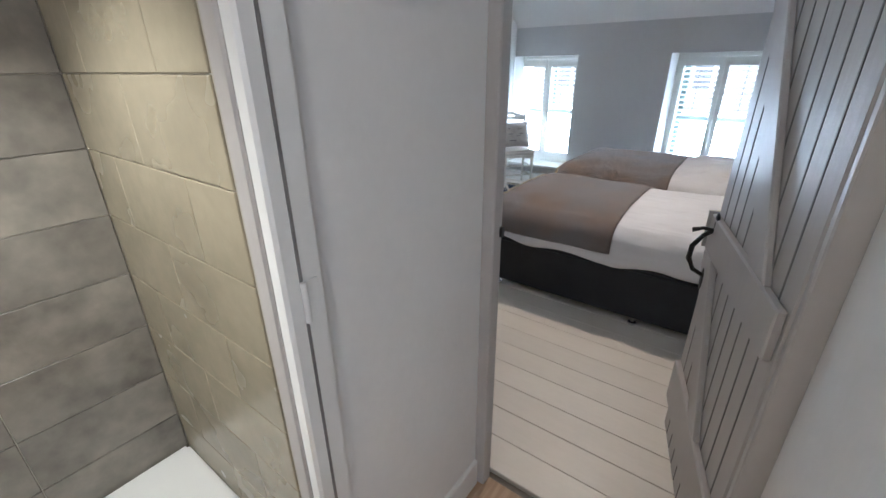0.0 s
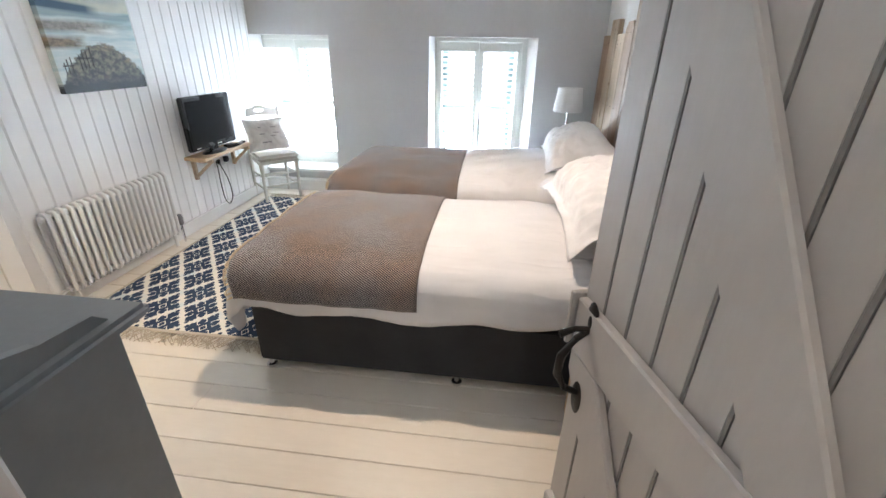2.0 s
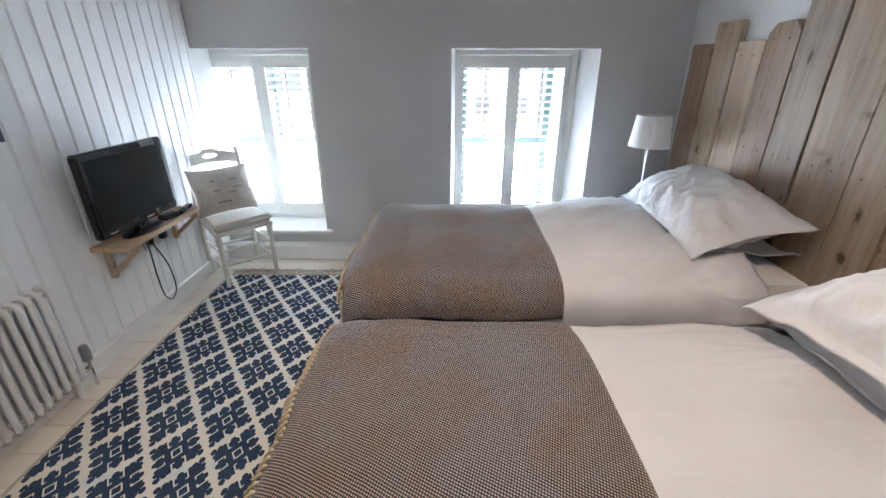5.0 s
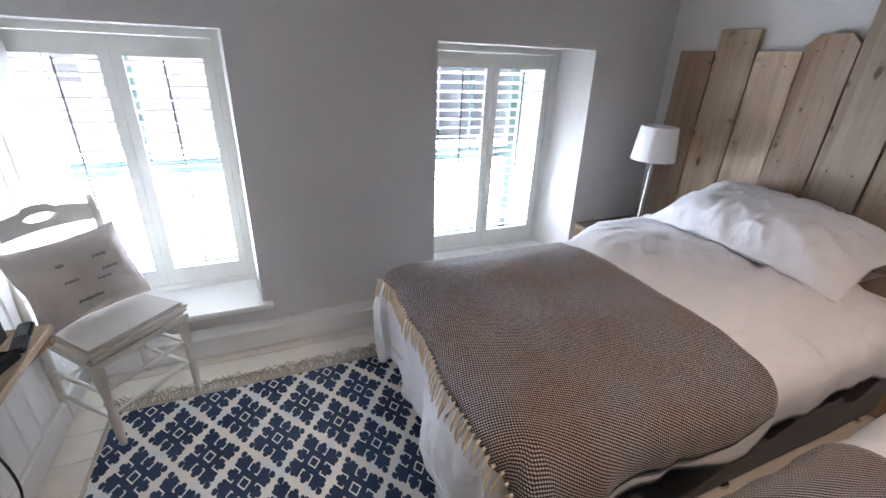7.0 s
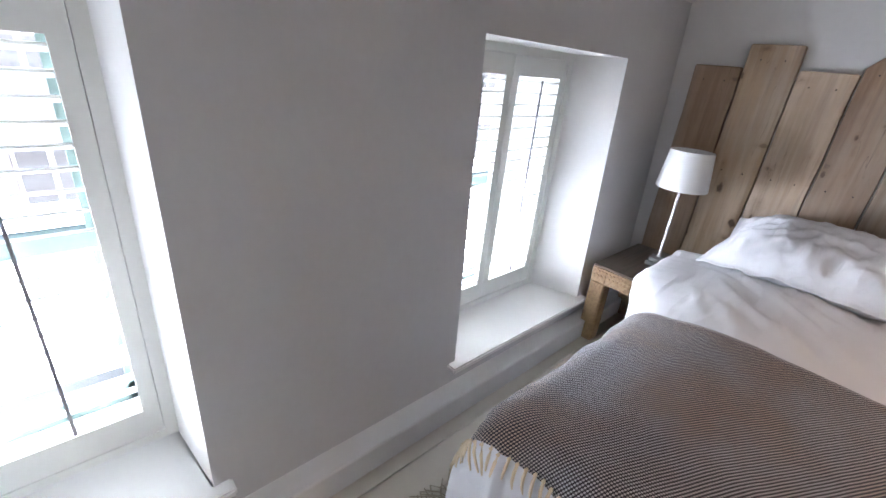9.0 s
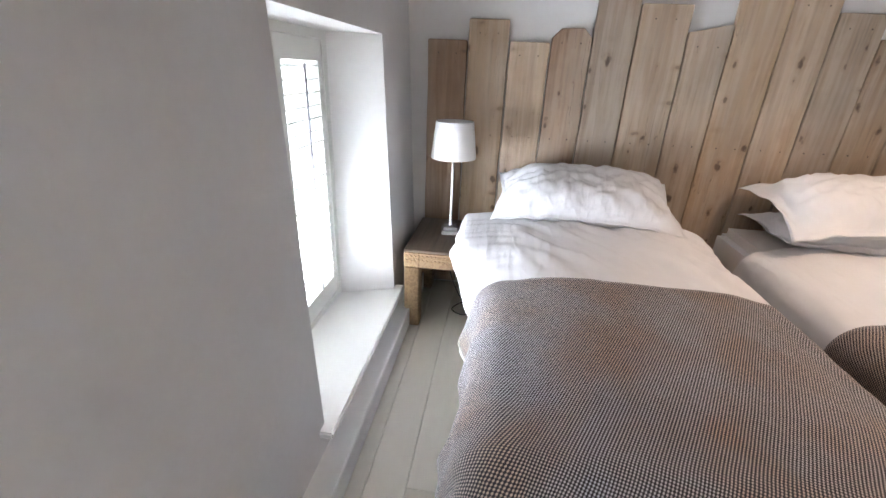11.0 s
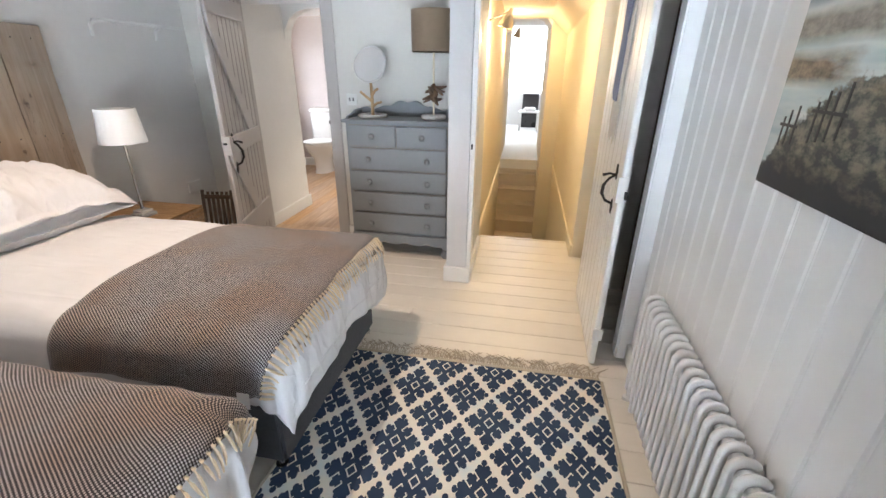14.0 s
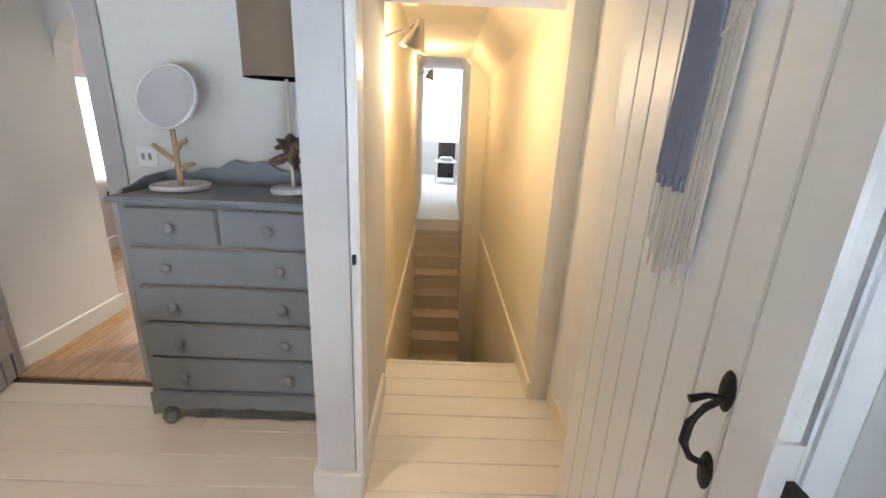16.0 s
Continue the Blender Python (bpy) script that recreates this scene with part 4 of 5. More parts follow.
def pillow(name, label, at, w, d, h, seed, flange=0.05, droop=0.0):
    """Stuffed pillow in a flanged case, w along y, d along x."""
    bm = bmesh.new()
    nu, nv = 64, 44
    grid = {}
    for side in (1, -1):
        for i in range(nu + 1):
            for j in range(nv + 1):
                u, v = 2 * i / nu - 1, 2 * j / nv - 1
                border = i in (0, nu) or j in (0, nv)
                if side < 0 and border:
                    grid[side, i, j] = grid[1, i, j]
                    continue
                fu, fv = 1 - 2 * flange / w, 1 - 2 * flange / d
                su, sv = max(0.0, 1 - (abs(u) / fu) ** 3.2), max(0.0, 1 - (abs(v) / fv) ** 3.2)
                t = h * (su ** 0.75) * (sv ** 0.75)
                pinch = 1 - 0.09 * (1 - abs(v)) * abs(u) ** 2
                x, y = d / 2 * v * (1 - 0.11 * (1 - abs(u) ** 2) * abs(v) ** 2), w / 2 * u * pinch
                n = noise.noise(Vector((x * 7 + seed, y * 7, side))) + 0.6 * noise.noise(Vector((x * 5 + y * 16, y * 4 - x * 14, seed)))
                z = side * t * (1 + 0.10 * n) + 0.004 * side
                rad = max(abs(u), abs(v))
                z += 0.026 * noise.noise(Vector((x * 9, y * 9, seed + 5))) * rad ** 3 - droop * (abs(u) ** 3 * (0.35 + 0.65 * abs(v) ** 2) + 0.3 * max(0.0, -v) ** 4)
                ang = math.atan2(v, u)
                big = min(1.0, h / 0.11) ** 2
                z += 0.015 * big * math.sin(ang * 13 + 3 * noise.noise(Vector((u * 2, v * 2, seed)))) * rad ** 2 * (1 - rad ** 6) * min(1, t / 0.03)
                z += 0.013 * big * (1 - 2 * abs(noise.noise(Vector((x * 8 + y * 12 + seed, y * 5 - x * 9, 2))))) * min(1, t / 0.04)
                z += 0.007 * big * (1 - 2 * abs(noise.noise(Vector((x * 19 - y * 11 + seed, y * 17 + x * 6, 4))))) * min(1, t / 0.04)
                grid[side, i, j] = bm.verts.new((x, y, z))
        for i in range(nu):
            for j in range(nv):
                q = [grid[side, i, j], grid[side, i + 1, j], grid[side, i + 1, j + 1], grid[side, i, j + 1]]
                bm.faces.new(q if side > 0 else q[::-1])
    ob = part(name, bm, LINEN, None, "", 180)
    ob.matrix_basis = at
    return tagged(ob, label, "pillow")


def fringe(parent, put, a, b0, b1, length, lift, seed, n):
    r = random.Random(seed)
    bm = bmesh.new()
    for k in range(n):
        b = b0 + (b1 - b0) * (k + 0.5) / n
        L = length * r.uniform(0.75, 1.1)
        sway = r.uniform(-0.012, 0.012)
        pts = [put(a - L * i / 3 + 0.004, b + sway * (i / 3) ** 2, lift + 0.004 - 0.002 * i) for i in range(4)]
        tube(bm, pts, [0.0035, 0.0045, 0.004, 0.0022], 5)
    part("fringe", bm, FRINGE, parent, "cream knotted tassel fringe", 60)
    bm = bmesh.new()
    for k in range(n):
        b = b0 + (b1 - b0) * (k + 0.5) / n
        lathe(bm, [(0.0, -0.005), (0.0055, 0.0), (0.0, 0.005)], seg=6, m=Matrix.Translation(put(a, b, lift + 0.006)))
    part("knotted_edge", bm, FRINGE, parent, "", 60)


def hem_seam(parent, put, a0, b0, b1):
    """Stitched hem along the foot end of a duvet."""
    bm = bmesh.new()
    tube(bm, [put(a0 + 0.03, b0 + (b1 - b0) * k / 60, 0.007) for k in range(61)], 0.0022, 5)
    part("hem_seam", bm, LINEN, parent, "", 60)


def bed(y0, y1, note, seed, folds, blanket, hems, x0=-0.06, belly=0.03, top=0.592):
    base = thing("divan_bed", "single divan bed with charcoal cloth base, " + note, "bed", None, "twin beds")
    x1 = 1.87
    part("divan_base", slab(x0 + 0.02, x1, y0 + 0.01, y1 - 0.01, 0.045, 0.349, 0.012, seg=2), DIVAN, base, "charcoal cloth divan base")
    part("mattress", slab(x0 + 0.02, x1, y0 + 0.01, y1 - 0.01, 0.35, 0.575, 0.05, seg=4), SHEET, base, "mattress in pale fitted sheet", 60)
    for x in (x0 + 0.06, 0.90, x1 - 0.08):
        for y in (y0 + 0.035, y1 - 0.04):
            bm = bmesh.new()
            lathe(bm, [(0.024, 0.0), (0.026, 0.006), (0.024, 0.014), (0.012, 0.018), (0.010, 0.046)], (x, y, 0), 14)
            part("glide_foot", bm, CHROME, base, "chrome glide foot", 40)
    put = cloth_surface(x0 + 0.05, y0 + 0.06, y1 - 0.06, top, seed, folds, 0.035, belly)
    dv = cloth("duvet", put, x0 + 0.05 - hems[2], 1.60 if folds else 1.43, y0 + 0.06 - hems[0], y1 - 0.06 + hems[1], LINEN, 0.0, 0.012, 0.02, 0.05, seed)
    hem_seam(dv, put, x0 + 0.05 - hems[2] + 0.05, y0 + 0.06, y1 - 0.06)
    tagged(dv, "white cotton duvet, creased, hanging over the " + note, "duvet")
    a0, a1, bs, bn = blanket
    th = thing("throw_blanket", "grey-brown two-tone woven throw with cream fringe laid across the duvet", "blanket", None, "throws on the beds")
    cloth("woven_cloth", put, a0, a1, y0 + 0.06 - bs, y1 - 0.06 + bn, BLANKET, 0.013, 0.005, 0.02, 0.012, seed + 2, th)
    fringe(th, put, a0, y0 + 0.06 - bs, y1 - 0.06 + bn, 0.075, 0.017, seed, 62)
    return put


put_s = bed(1.655, 2.625, "bed nearer the door", 3.0, False, (-0.075, 0.735, 0.205, 0.22), (0.255, 0.25, 0.33))
put_n = bed(2.885, 3.905, "bed beside the windows", 9.0, True, (-0.13, 0.78, 0.19, 0.29), (0.25, 0.34, 0.48), -0.078, 0.06, 0.605)
pillow("pillow", "white pillow lying flat on the bed by the window", pose(1.65, 3.42, 0.655, 0, 4, 2), 0.72, 0.40, 0.050, 1.0)
pillow("pillow", "plump white pillow leaning on the plank headboard by the window", pose(1.60, 3.47, 0.755, 0, -17, -3), 0.96, 0.50, 0.130, 2.0, 0.02, 0.025)
pillow("pillow", "white pillow lying flat under another on the bed by the door", pose(1.57, 2.12, 0.668, 0, 2, -2), 0.86, 0.50, 0.080, 3.0, 0.03)
pillow("pillow", "plump white pillow with pointed corners near the door", pose(1.545, 2.13, 0.815, 1, -12, 2), 0.90, 0.55, 0.120, 4.0, 0.05, 0.06)


def care_label(duvet, put, a, b):
    """Small white tab sewn to the hanging corner of a duvet."""
    bm = bmesh.new()
    top = [bm.verts.new(put(a + da, b, 0.030)) for da in (-0.022, 0.022)]
    low = [bm.verts.new(put(a + da, b + 0.055, 0.034)) for da in (-0.022, 0.022)]
    bm.faces.new((top[0], top[1], low[1], low[0]))
    ob = part("care_label", bm, SHADE, duvet, "small white sewn-in label")
    ob.modifiers.new("thickness", "SOLIDIFY").thickness = 0.002


care_label([o for o in bpy.data.objects if o.name.startswith("duvet")][0], put_s, 0.0, 2.76)


# ---- nightstands and lamps ----
def nightstand(at, w, d, h, label, top, top_label):
    """w along x, d along y; thick square legs flush with a carved frame under a dark top."""
    t = thing("bedside_table", label, "bedside table", at, "bedside tables")
    part("tabletop", slab(0, w, 0, d, h - 0.014, h, 0.003), top, t, top_label)
    bm = bmesh.new()
    for a in ((0, w, 0, 0.085), (0, w, d - 0.085, d), (0, 0.085, 0.085, d - 0.085), (w - 0.085, w, 0.085, d - 0.085)):
        box(bm, *a, h - 0.100, h - 0.015)
    part("apron", bevelled(bm, 0.004), CARVED, t, "chip-carved wooden frame")
    for x in (0, w - 0.088):
        for y in (0, d - 0.088):
            part("leg", slab(x, x + 0.088, y, y + 0.088, 0, h - 0.101, 0.008), CARVED, t)
    bm = bmesh.new()
    n = int(d / 0.022)
    for k in range(n):
        for j in (0, 1):
            y, z = (k + 0.5) * d / n, h - 0.062 + 0.026 * j
            prism(bm, [(y - 0.009, z), (y, z + 0.010), (y + 0.009, z), (y, z - 0.010)], -0.004, 0.001, "x")
    n = int(w / 0.022)
    for k in range(n):
        for j in (0, 1):
            x, z = (k + 0.5) * w / n, h - 0.062 + 0.026 * j
            for ya, yb in ((-0.004, 0.001), (d - 0.001, d + 0.004)):
                prism(bm, [(x - 0.009, z), (x, z + 0.010), (x + 0.009, z), (x, z - 0.010)], ya, yb, "y")
    part("carving", bm, CARVED, t)
    return t


nightstand(pose(1.308, 3.93, 0), 0.55, 0.475, 0.478, "carved wooden bedside table with dark top beside the window wall", DARKTOP, "dark worn polished top")
nightstand(pose(1.375, 1.14, 0), 0.49, 0.46, 0.50, "carved tan wooden bedside table near the bathroom door", RUSTIC, "rough tan wooden top")


def table_lamp(at, label, high):
    t = thing("table_lamp", label, "lamp", at, "bedside lamps")
    bm = bmesh.new()
    box(bm, -0.052, 0.052, -0.052, 0.052, 0, 0.022)
    box(bm, -0.040, 0.040, -0.040, 0.040, 0.0225, 0.042)
    part("base", bevelled(bm, 0.003), CRYSTAL, t, "stepped square glass base")
    bm = bmesh.new()
    lathe(bm, [(0.010, 0.042), (0.014, 0.05), (0.008, 0.062), (0.0075, high - 0.16), (0.012, high - 0.15), (0.006, high - 0.14), (0.006, high - 0.05)], seg=14)
    part("stem", bm, CHROME, t, "slim polished stem", 40)
    bm = bmesh.new()
    z0 = high - 0.195
    for k in range(3):
        a = 2 * math.pi * k / 3
        tube(bm, [(0.004 * math.cos(a), 0.004 * math.sin(a), high - 0.05), (0.100 * math.cos(a), 0.100 * math.sin(a), high - 0.012)], 0.0018, 5)
    part("shade_carrier", bm, CHROME, t)
    bm = bmesh.new()
    lathe(bm, [(0.122, z0), (0.125, z0), (0.1255, z0 + 0.006), (0.104, high - 0.006), (0.103, high), (0.1005, high), (0.1015, high - 0.006), (0.1228, z0 + 0.006), (0.122, z0)], seg=40)
    part("shade", bm, SHADE, t, "white fabric drum shade", 50)


table_lamp(pose(1.625, 4.194, 0.478, 0, 0, 8), "slim chrome table lamp with white shade, unlit, by the window", 0.640)
table_lamp(pose(1.575, 1.42, 0.50, 0, 0, -6), "slim chrome table lamp with white shade, unlit, near the bathroom door", 0.660)

# ---- rug ----
bm = bmesh.new()
rx0, rx1, ry0, ry1 = -1.262, 0.02, 1.865, 4.085
n, k2 = 30, 50
uvl = bm.loops.layers.uv.new("metres")
g = [[bm.verts.new((rx0 + (rx1 - rx0) * i / n + 0.004 * math.sin(j * 0.7), ry0 + (ry1 - ry0) * j / k2, 0.0085 + 0.0015 * noise.noise(Vector((i * 0.4, j * 0.4, 0))))) for j in range(k2 + 1)] for i in range(n + 1)]
for i in range(n):
    for j in range(k2):
        f = bm.faces.new((g[i][j], g[i + 1][j], g[i + 1][j + 1], g[i][j + 1]))
        for lp in f.loops:
            lp[uvl].uv = (lp.vert.co.x + 0.39 + 0.122, lp.vert.co.y - 2.07)
rug = thing("rug", "flat-woven navy and cream medallion rug with fringed ends on the floor", "rug")
field = part("rug_field", bm, RUGM, rug)
s = field.modifiers.new("thickness", "SOLIDIFY")
s.thickness, s.offset = 0.007, -1.0
for x in (rx0 - 0.016, rx1):
    part("rug_binding", slab(x, x + 0.016, ry0, ry1, 0.002, 0.011, 0.003), RUGEDGE, rug)
rr = random.Random(11)
for yy, dirn in ((ry0, -1), (ry1, 1)):
    part("rug_hem", slab(rx0, rx1, min(yy, yy + dirn * 0.022), max(yy, yy + dirn * 0.022), 0.002, 0.010, 0.003), RUGEDGE, rug)
    bm = bmesh.new()
    for k in range(230):
        x = rx0 + (rx1 - rx0) * (k + rr.random()) / 230
        L = rr.uniform(0.05, 0.10)
        a = rr.uniform(-0.7, 0.7)
        p = [(x, yy + dirn * 0.02, 0.006), (x + 0.4 * L * math.sin(a), yy + dirn * (0.02 + 0.5 * L), 0.009 + rr.uniform(0, 0.004)), (x + L * math.sin(a * 1.6), yy + dirn * (0.02 + L), 0.004)]
        tube(bm, p, 0.0022, 4)
    part("rug_fringe", bm, RUGEDGE, rug, "tangled cream fringe")

# ---- radiator ----
rad = thing("radiator", "white column radiator on the panelled wall", "radiator")
ns, ry, pitch = 20, 2.015, 0.0455
bm = bmesh.new()
loop = [(-1.37 + 0.030 * math.cos(a), 0, (0.54 if math.sin(a) >= 0 else 0.125) + 0.030 * math.sin(a)) for a in [2 * math.pi * k / 28 for k in range(28)]]
tube(bm, loop + [loop[0]], 0.0125, 10)
for z in (0.115, 0.545):
    lathe(bm, [(0.0, -0.023), (0.015, -0.023), (0.018, -0.016), (0.018, 0.016), (0.015, 0.023), (0.0, 0.023)], seg=12, m=Matrix.Translation((-1.37, 0, z)) @ Matrix.Rotation(radians(90), 4, "X"))
sec = mesh_of(bm, "section", RADW, 40)
for k in range(ns):
    ob = new("section", sec)
    ob.parent, ob.location = rad, (0, ry + k * pitch, 0)
for y in (ry + 0.02, ry + (ns - 1) * pitch - 0.02):
    bm = bmesh.new()
    tube(bm, [(-1.37, y, 0.0), (-1.37, y, 0.1)], 0.013, 8)
    part("foot", bm, RADW, rad, "", 40)
vy = ry + (ns - 1) * pitch + 0.07
bm = bmesh.new()
tube(bm, [(-1.37, vy - 0.05, 0.11), (-1.37, vy, 0.11)], 0.010, 8)
tube(bm, [(-1.37, vy, 0.0), (-1.37, vy, 0.15)], 0.008, 8)
part("valve", bm, CHROME, rad, "chrome valve and pipe", 40)
bm = bmesh.new()
lathe(bm, [(0.012, 0.14), (0.020, 0.148), (0.022, 0.20), (0.016, 0.225), (0.0, 0.227)], (-1.37, vy, 0), 16)
part("thermostat_head", bm, GREYPL, rad, "grey thermostatic head", 40)
bm = bmesh.new()
tube(bm, [(-1.37, ry - 0.06, 0.0), (-1.37, ry - 0.06, 0.11), (-1.37, ry - 0.02, 0.11)], 0.008, 8)
lathe(bm, [(0.022, 0.0), (0.020, 0.012), (0.009, 0.016)], (-1.37, ry - 0.06, 0.001), 14)
part("tail_pipe", bm, PLASTIC, rad, "", 40)

# ---- shelf, television, cables ----
sh = thing("wall_shelf", "narrow pine shelf on two triangular brackets below the television", "shelf")
part("board", slab(XW + 0.002, -1.245, 3.22, 3.88, 0.572, 0.598, 0.003), PINE, sh)
for y in (3.30, 3.84):
    bm = bmesh.new()
    box(bm, XW + 0.003, XW + 0.03, y - 0.012, y + 0.012, 0.40, 0.571)
    box(bm, XW + 0.03, XW + 0.19, y - 0.012, y + 0.012, 0.545, 0.571)
    prism(bm, [(XW + 0.03, 0.415), (XW + 0.03, 0.445), (XW + 0.15, 0.545), (XW + 0.18, 0.545)], y - 0.011, y + 0.011, "y")
    part("bracket", bm, PINE, sh)
tv = thing("television", "small black flat television on the wall shelf, switched off", "television", pose(-1.320, 3.465, 0.598, 0, 0, 87) @ Matrix.Diagonal((1.08, 1.0, 1.06, 1)))
bm = bmesh.new()
box(bm, -0.255, 0.255, -0.022, 0.022, 0.045, 0.425)
box(bm, -0.19, 0.19, 0.022, 0.06, 0.10, 0.36)
part("cabinet", bevelled(bm, 0.008, 2), BLACK, tv)
part("screen", slab(-0.232, 0.232, -0.0245, -0.0222, 0.085, 0.395), SCREEN, tv, "dark grey blank screen")
bm = bmesh.new()
lathe(bm, [(0.0, 0.0), (0.12, 0.0), (0.125, 0.008), (0.11, 0.016), (0.04, 0.022), (0.0, 0.022)], seg=28, m=Matrix.Diagonal((1, 0.50, 1, 1)))
box(bm, -0.035, 0.035, -0.012, 0.02, 0.015, 0.07)
part("stand", bm, BLACK, tv, "", 40)
part("badge", slab(-0.21, -0.165, -0.0250, -0.0246, 0.060, 0.066), PLASTIC, tv)
part("button_strip", slab(0.02, 0.07, -0.0252, -0.0246, 0.060, 0.068), PLASTIC, tv)
bm = bmesh.new()
box(bm, -0.02, 0.02, -0.085, 0.085, 0, 0.018)
remote = part("remote_control", bevelled(bm, 0.005, 2), BLACK, None, "", 40)
remote.matrix_basis = pose(-1.29, 3.80, 0.5985, 0, 0, 12)
tagged(remote, "black remote control lying on the pine shelf", "remote control")
bm = bmesh.new()
box(bm, -0.05, 0.05, -0.035, 0.035, 0, 0.028)
sb = part("set_top_box", bevelled(bm, 0.006, 2), BLACK, None, "", 40)
sb.matrix_basis = pose(-1.30, 3.66, 0.5985, 0, 0, 75)
tagged(sb, "small black receiver box beside the television stand", "receiver")


def cable(name, pts, r, label, mat=None):
    bm = bmesh.new()
    pts = [Vector(p) for p in pts]
    smooth = []
    for i in range(len(pts) - 1):
        p0, p1, p2, p3 = pts[max(i - 1, 0)], pts[i], pts[i + 1], pts[min(i + 2, len(pts) - 1)]
        for k in range(8):
            t = k / 8
            smooth.append(0.5 * ((2 * p1) + (p2 - p0) * t + (2 * p0 - 5 * p1 + 4 * p2 - p3) * t * t + (3 * p1 - p0 - 3 * p2 + p3) * t ** 3))
    smooth.append(pts[-1])
    tube(bm, smooth, r, 6)
    return tagged(part(name, bm, mat or BLACK, None, "", 60), label, "cable")


cable("power_cable", [(-1.40, 3.56, 0.49), (-1.385, 3.545, 0.42), (-1.375, 3.53, 0.28), (-1.375, 3.545, 0.15), (-1.375, 3.60, 0.095), (-1.375, 3.655, 0.15), (-1.38, 3.65, 0.30), (-1.395, 3.61, 0.43), (-1.405, 3.60, 0.47)], 0.004, "black mains cable looping below the shelf")
sk = thing("wall_socket", "white double wall socket with black plug under the shelf", "socket")
part("plate", slab(XW + 0.001, XW + 0.012, 3.56, 3.72, 0.43, 0.52, 0.003), PLASTIC, sk)
part("plug", slab(XW + 0.0125, XW + 0.05, 3.68, 3.72, 0.455, 0.505, 0.006), BLACK, sk, "black plug")
part("plug", slab(XW + 0.0125, XW + 0.035, 3.585, 3.615, 0.455, 0.495, 0.006), BLACK, sk, "black plug")
cable("lamp_cable", [(1.70, 4.22, 0.30), (1.66, 4.16, 0.12), (1.60, 4.08, 0.012), (1.52, 4.02, 0.008), (1.47, 4.08, 0.008), (1.52, 4.15, 0.010), (1.60, 4.10, 0.014), (1.62, 4.02, 0.008), (1.75, 4.0, 0.008)], 0.0035, "black lamp cable coiled on the floor under the bedside table")

# ---- painting ----
pic = thing("canvas_painting", "unframed canvas painting of an estuary on the panelled wall", "painting")
bm = bmesh.new()
uvl = bm.loops.layers.uv.new("metres")
PY0, PY1, PZ0, PZ1 = 2.408, 3.009, 1.142, 1.79
box(bm, XW + 0.001, XW + 0.034, PY0, PY1, PZ0, PZ1)
for f in bm.faces:
    for lp in f.loops:
        lp[uvl].uv = ((lp.vert.co.y - PY0) / (PY1 - PY0), (lp.vert.co.z - PZ0) / (PZ1 - PZ0))
part("canvas", bm, CANVAS, pic)
for y, h in ((2.455, 0.10), (2.475, 0.12), (2.50, 0.13), (2.56, 0.13), (2.585, 0.16), (2.61, 0.15), (2.64, 0.17)):
    part("painted_post", slab(XW + 0.0342, XW + 0.0352, y - 0.003, y + 0.003, PZ0 + 0.095 + (y - 2.45) * 0.2, PZ0 + 0.10 + h * 0.6 + (y - 2.45) * 0.2), BLACK, pic)
part("painted_rail", slab(XW + 0.0354, XW + 0.0358, 2.443, 2.512, PZ0 + 0.140, PZ0 + 0.147), BLACK, pic)
part("painted_rail", slab(XW + 0.0354, XW + 0.0358, 2.545, 2.655, PZ0 + 0.178, PZ0 + 0.185), BLACK, pic)

# ---- chair and cushion ----
ch = thing("chair", "cream painted wooden side chair with padded seat in the corner", "chair", pose(-1.185, 4.135, 0, 0, 0, 46))
bm = bmesh.new()
prism(bm, [(-0.205, -0.195), (0.205, -0.195), (0.18, 0.178), (-0.18, 0.178)], 0.405, 0.462, "z")
part("seat", bevelled(bm, 0.025, 5), SEATF, ch, "pale upholstered seat", 40)
bm = bmesh.new()
prism(bm, [(-0.19, -0.18), (0.19, -0.18), (0.165, 0.165), (-0.165, 0.165)], 0.378, 0.404, "z")
part("seat_frame", bm, CHAIRP, ch)
leg = [(0.011, 0.0), (0.014, 0.04), (0.017, 0.12), (0.013, 0.20), (0.018, 0.215), (0.013, 0.23), (0.018, 0.30), (0.021, 0.37), (0.016, 0.40)]
for x in (-0.17, 0.17):
    bm = bmesh.new()
    lathe(bm, leg, (x, -0.16, 0), 12)
    part("leg", bm, CHAIRP, ch, "", 40)
    bm = bmesh.new()
    tube(bm, [(x, 0.168, 0), (x, 0.16, 0.2), (x, 0.15, 0.42), (x * 1.04, 0.185, 0.65), (x * 1.08, 0.235, 0.87)], [0.013, 0.016, 0.018, 0.016, 0.013], 10)
    part("back_post", bm, CHAIRP, ch, "", 40)
    for z in (0.14, 0.26):
        bm = bmesh.new()
        tube(bm, [(x, -0.155, z), (x, 0.0, z), (x, 0.158, z)], [0.007, 0.010, 0.007], 8)
        part("stretcher", bm, CHAIRP, ch, "", 40)
for y, z in ((-0.158, 0.16), (-0.158, 0.27), (0.16, 0.2)):
    bm = bmesh.new()
    tube(bm, [(-0.165, y, z), (-0.03, y, z), (0, y, z), (0.03, y, z), (0.165, y, z)], [0.007, 0.010, 0.013, 0.010, 0.007], 8)
    part("stretcher", bm, CHAIRP, ch, "", 40)
tilt = Matrix.Translation((0, 0.222, 0.80)) @ Matrix.Rotation(radians(-13), 4, "X")
bm = bmesh.new()
top, low, hole_t, hole_b = [], [], [], []
N = 20
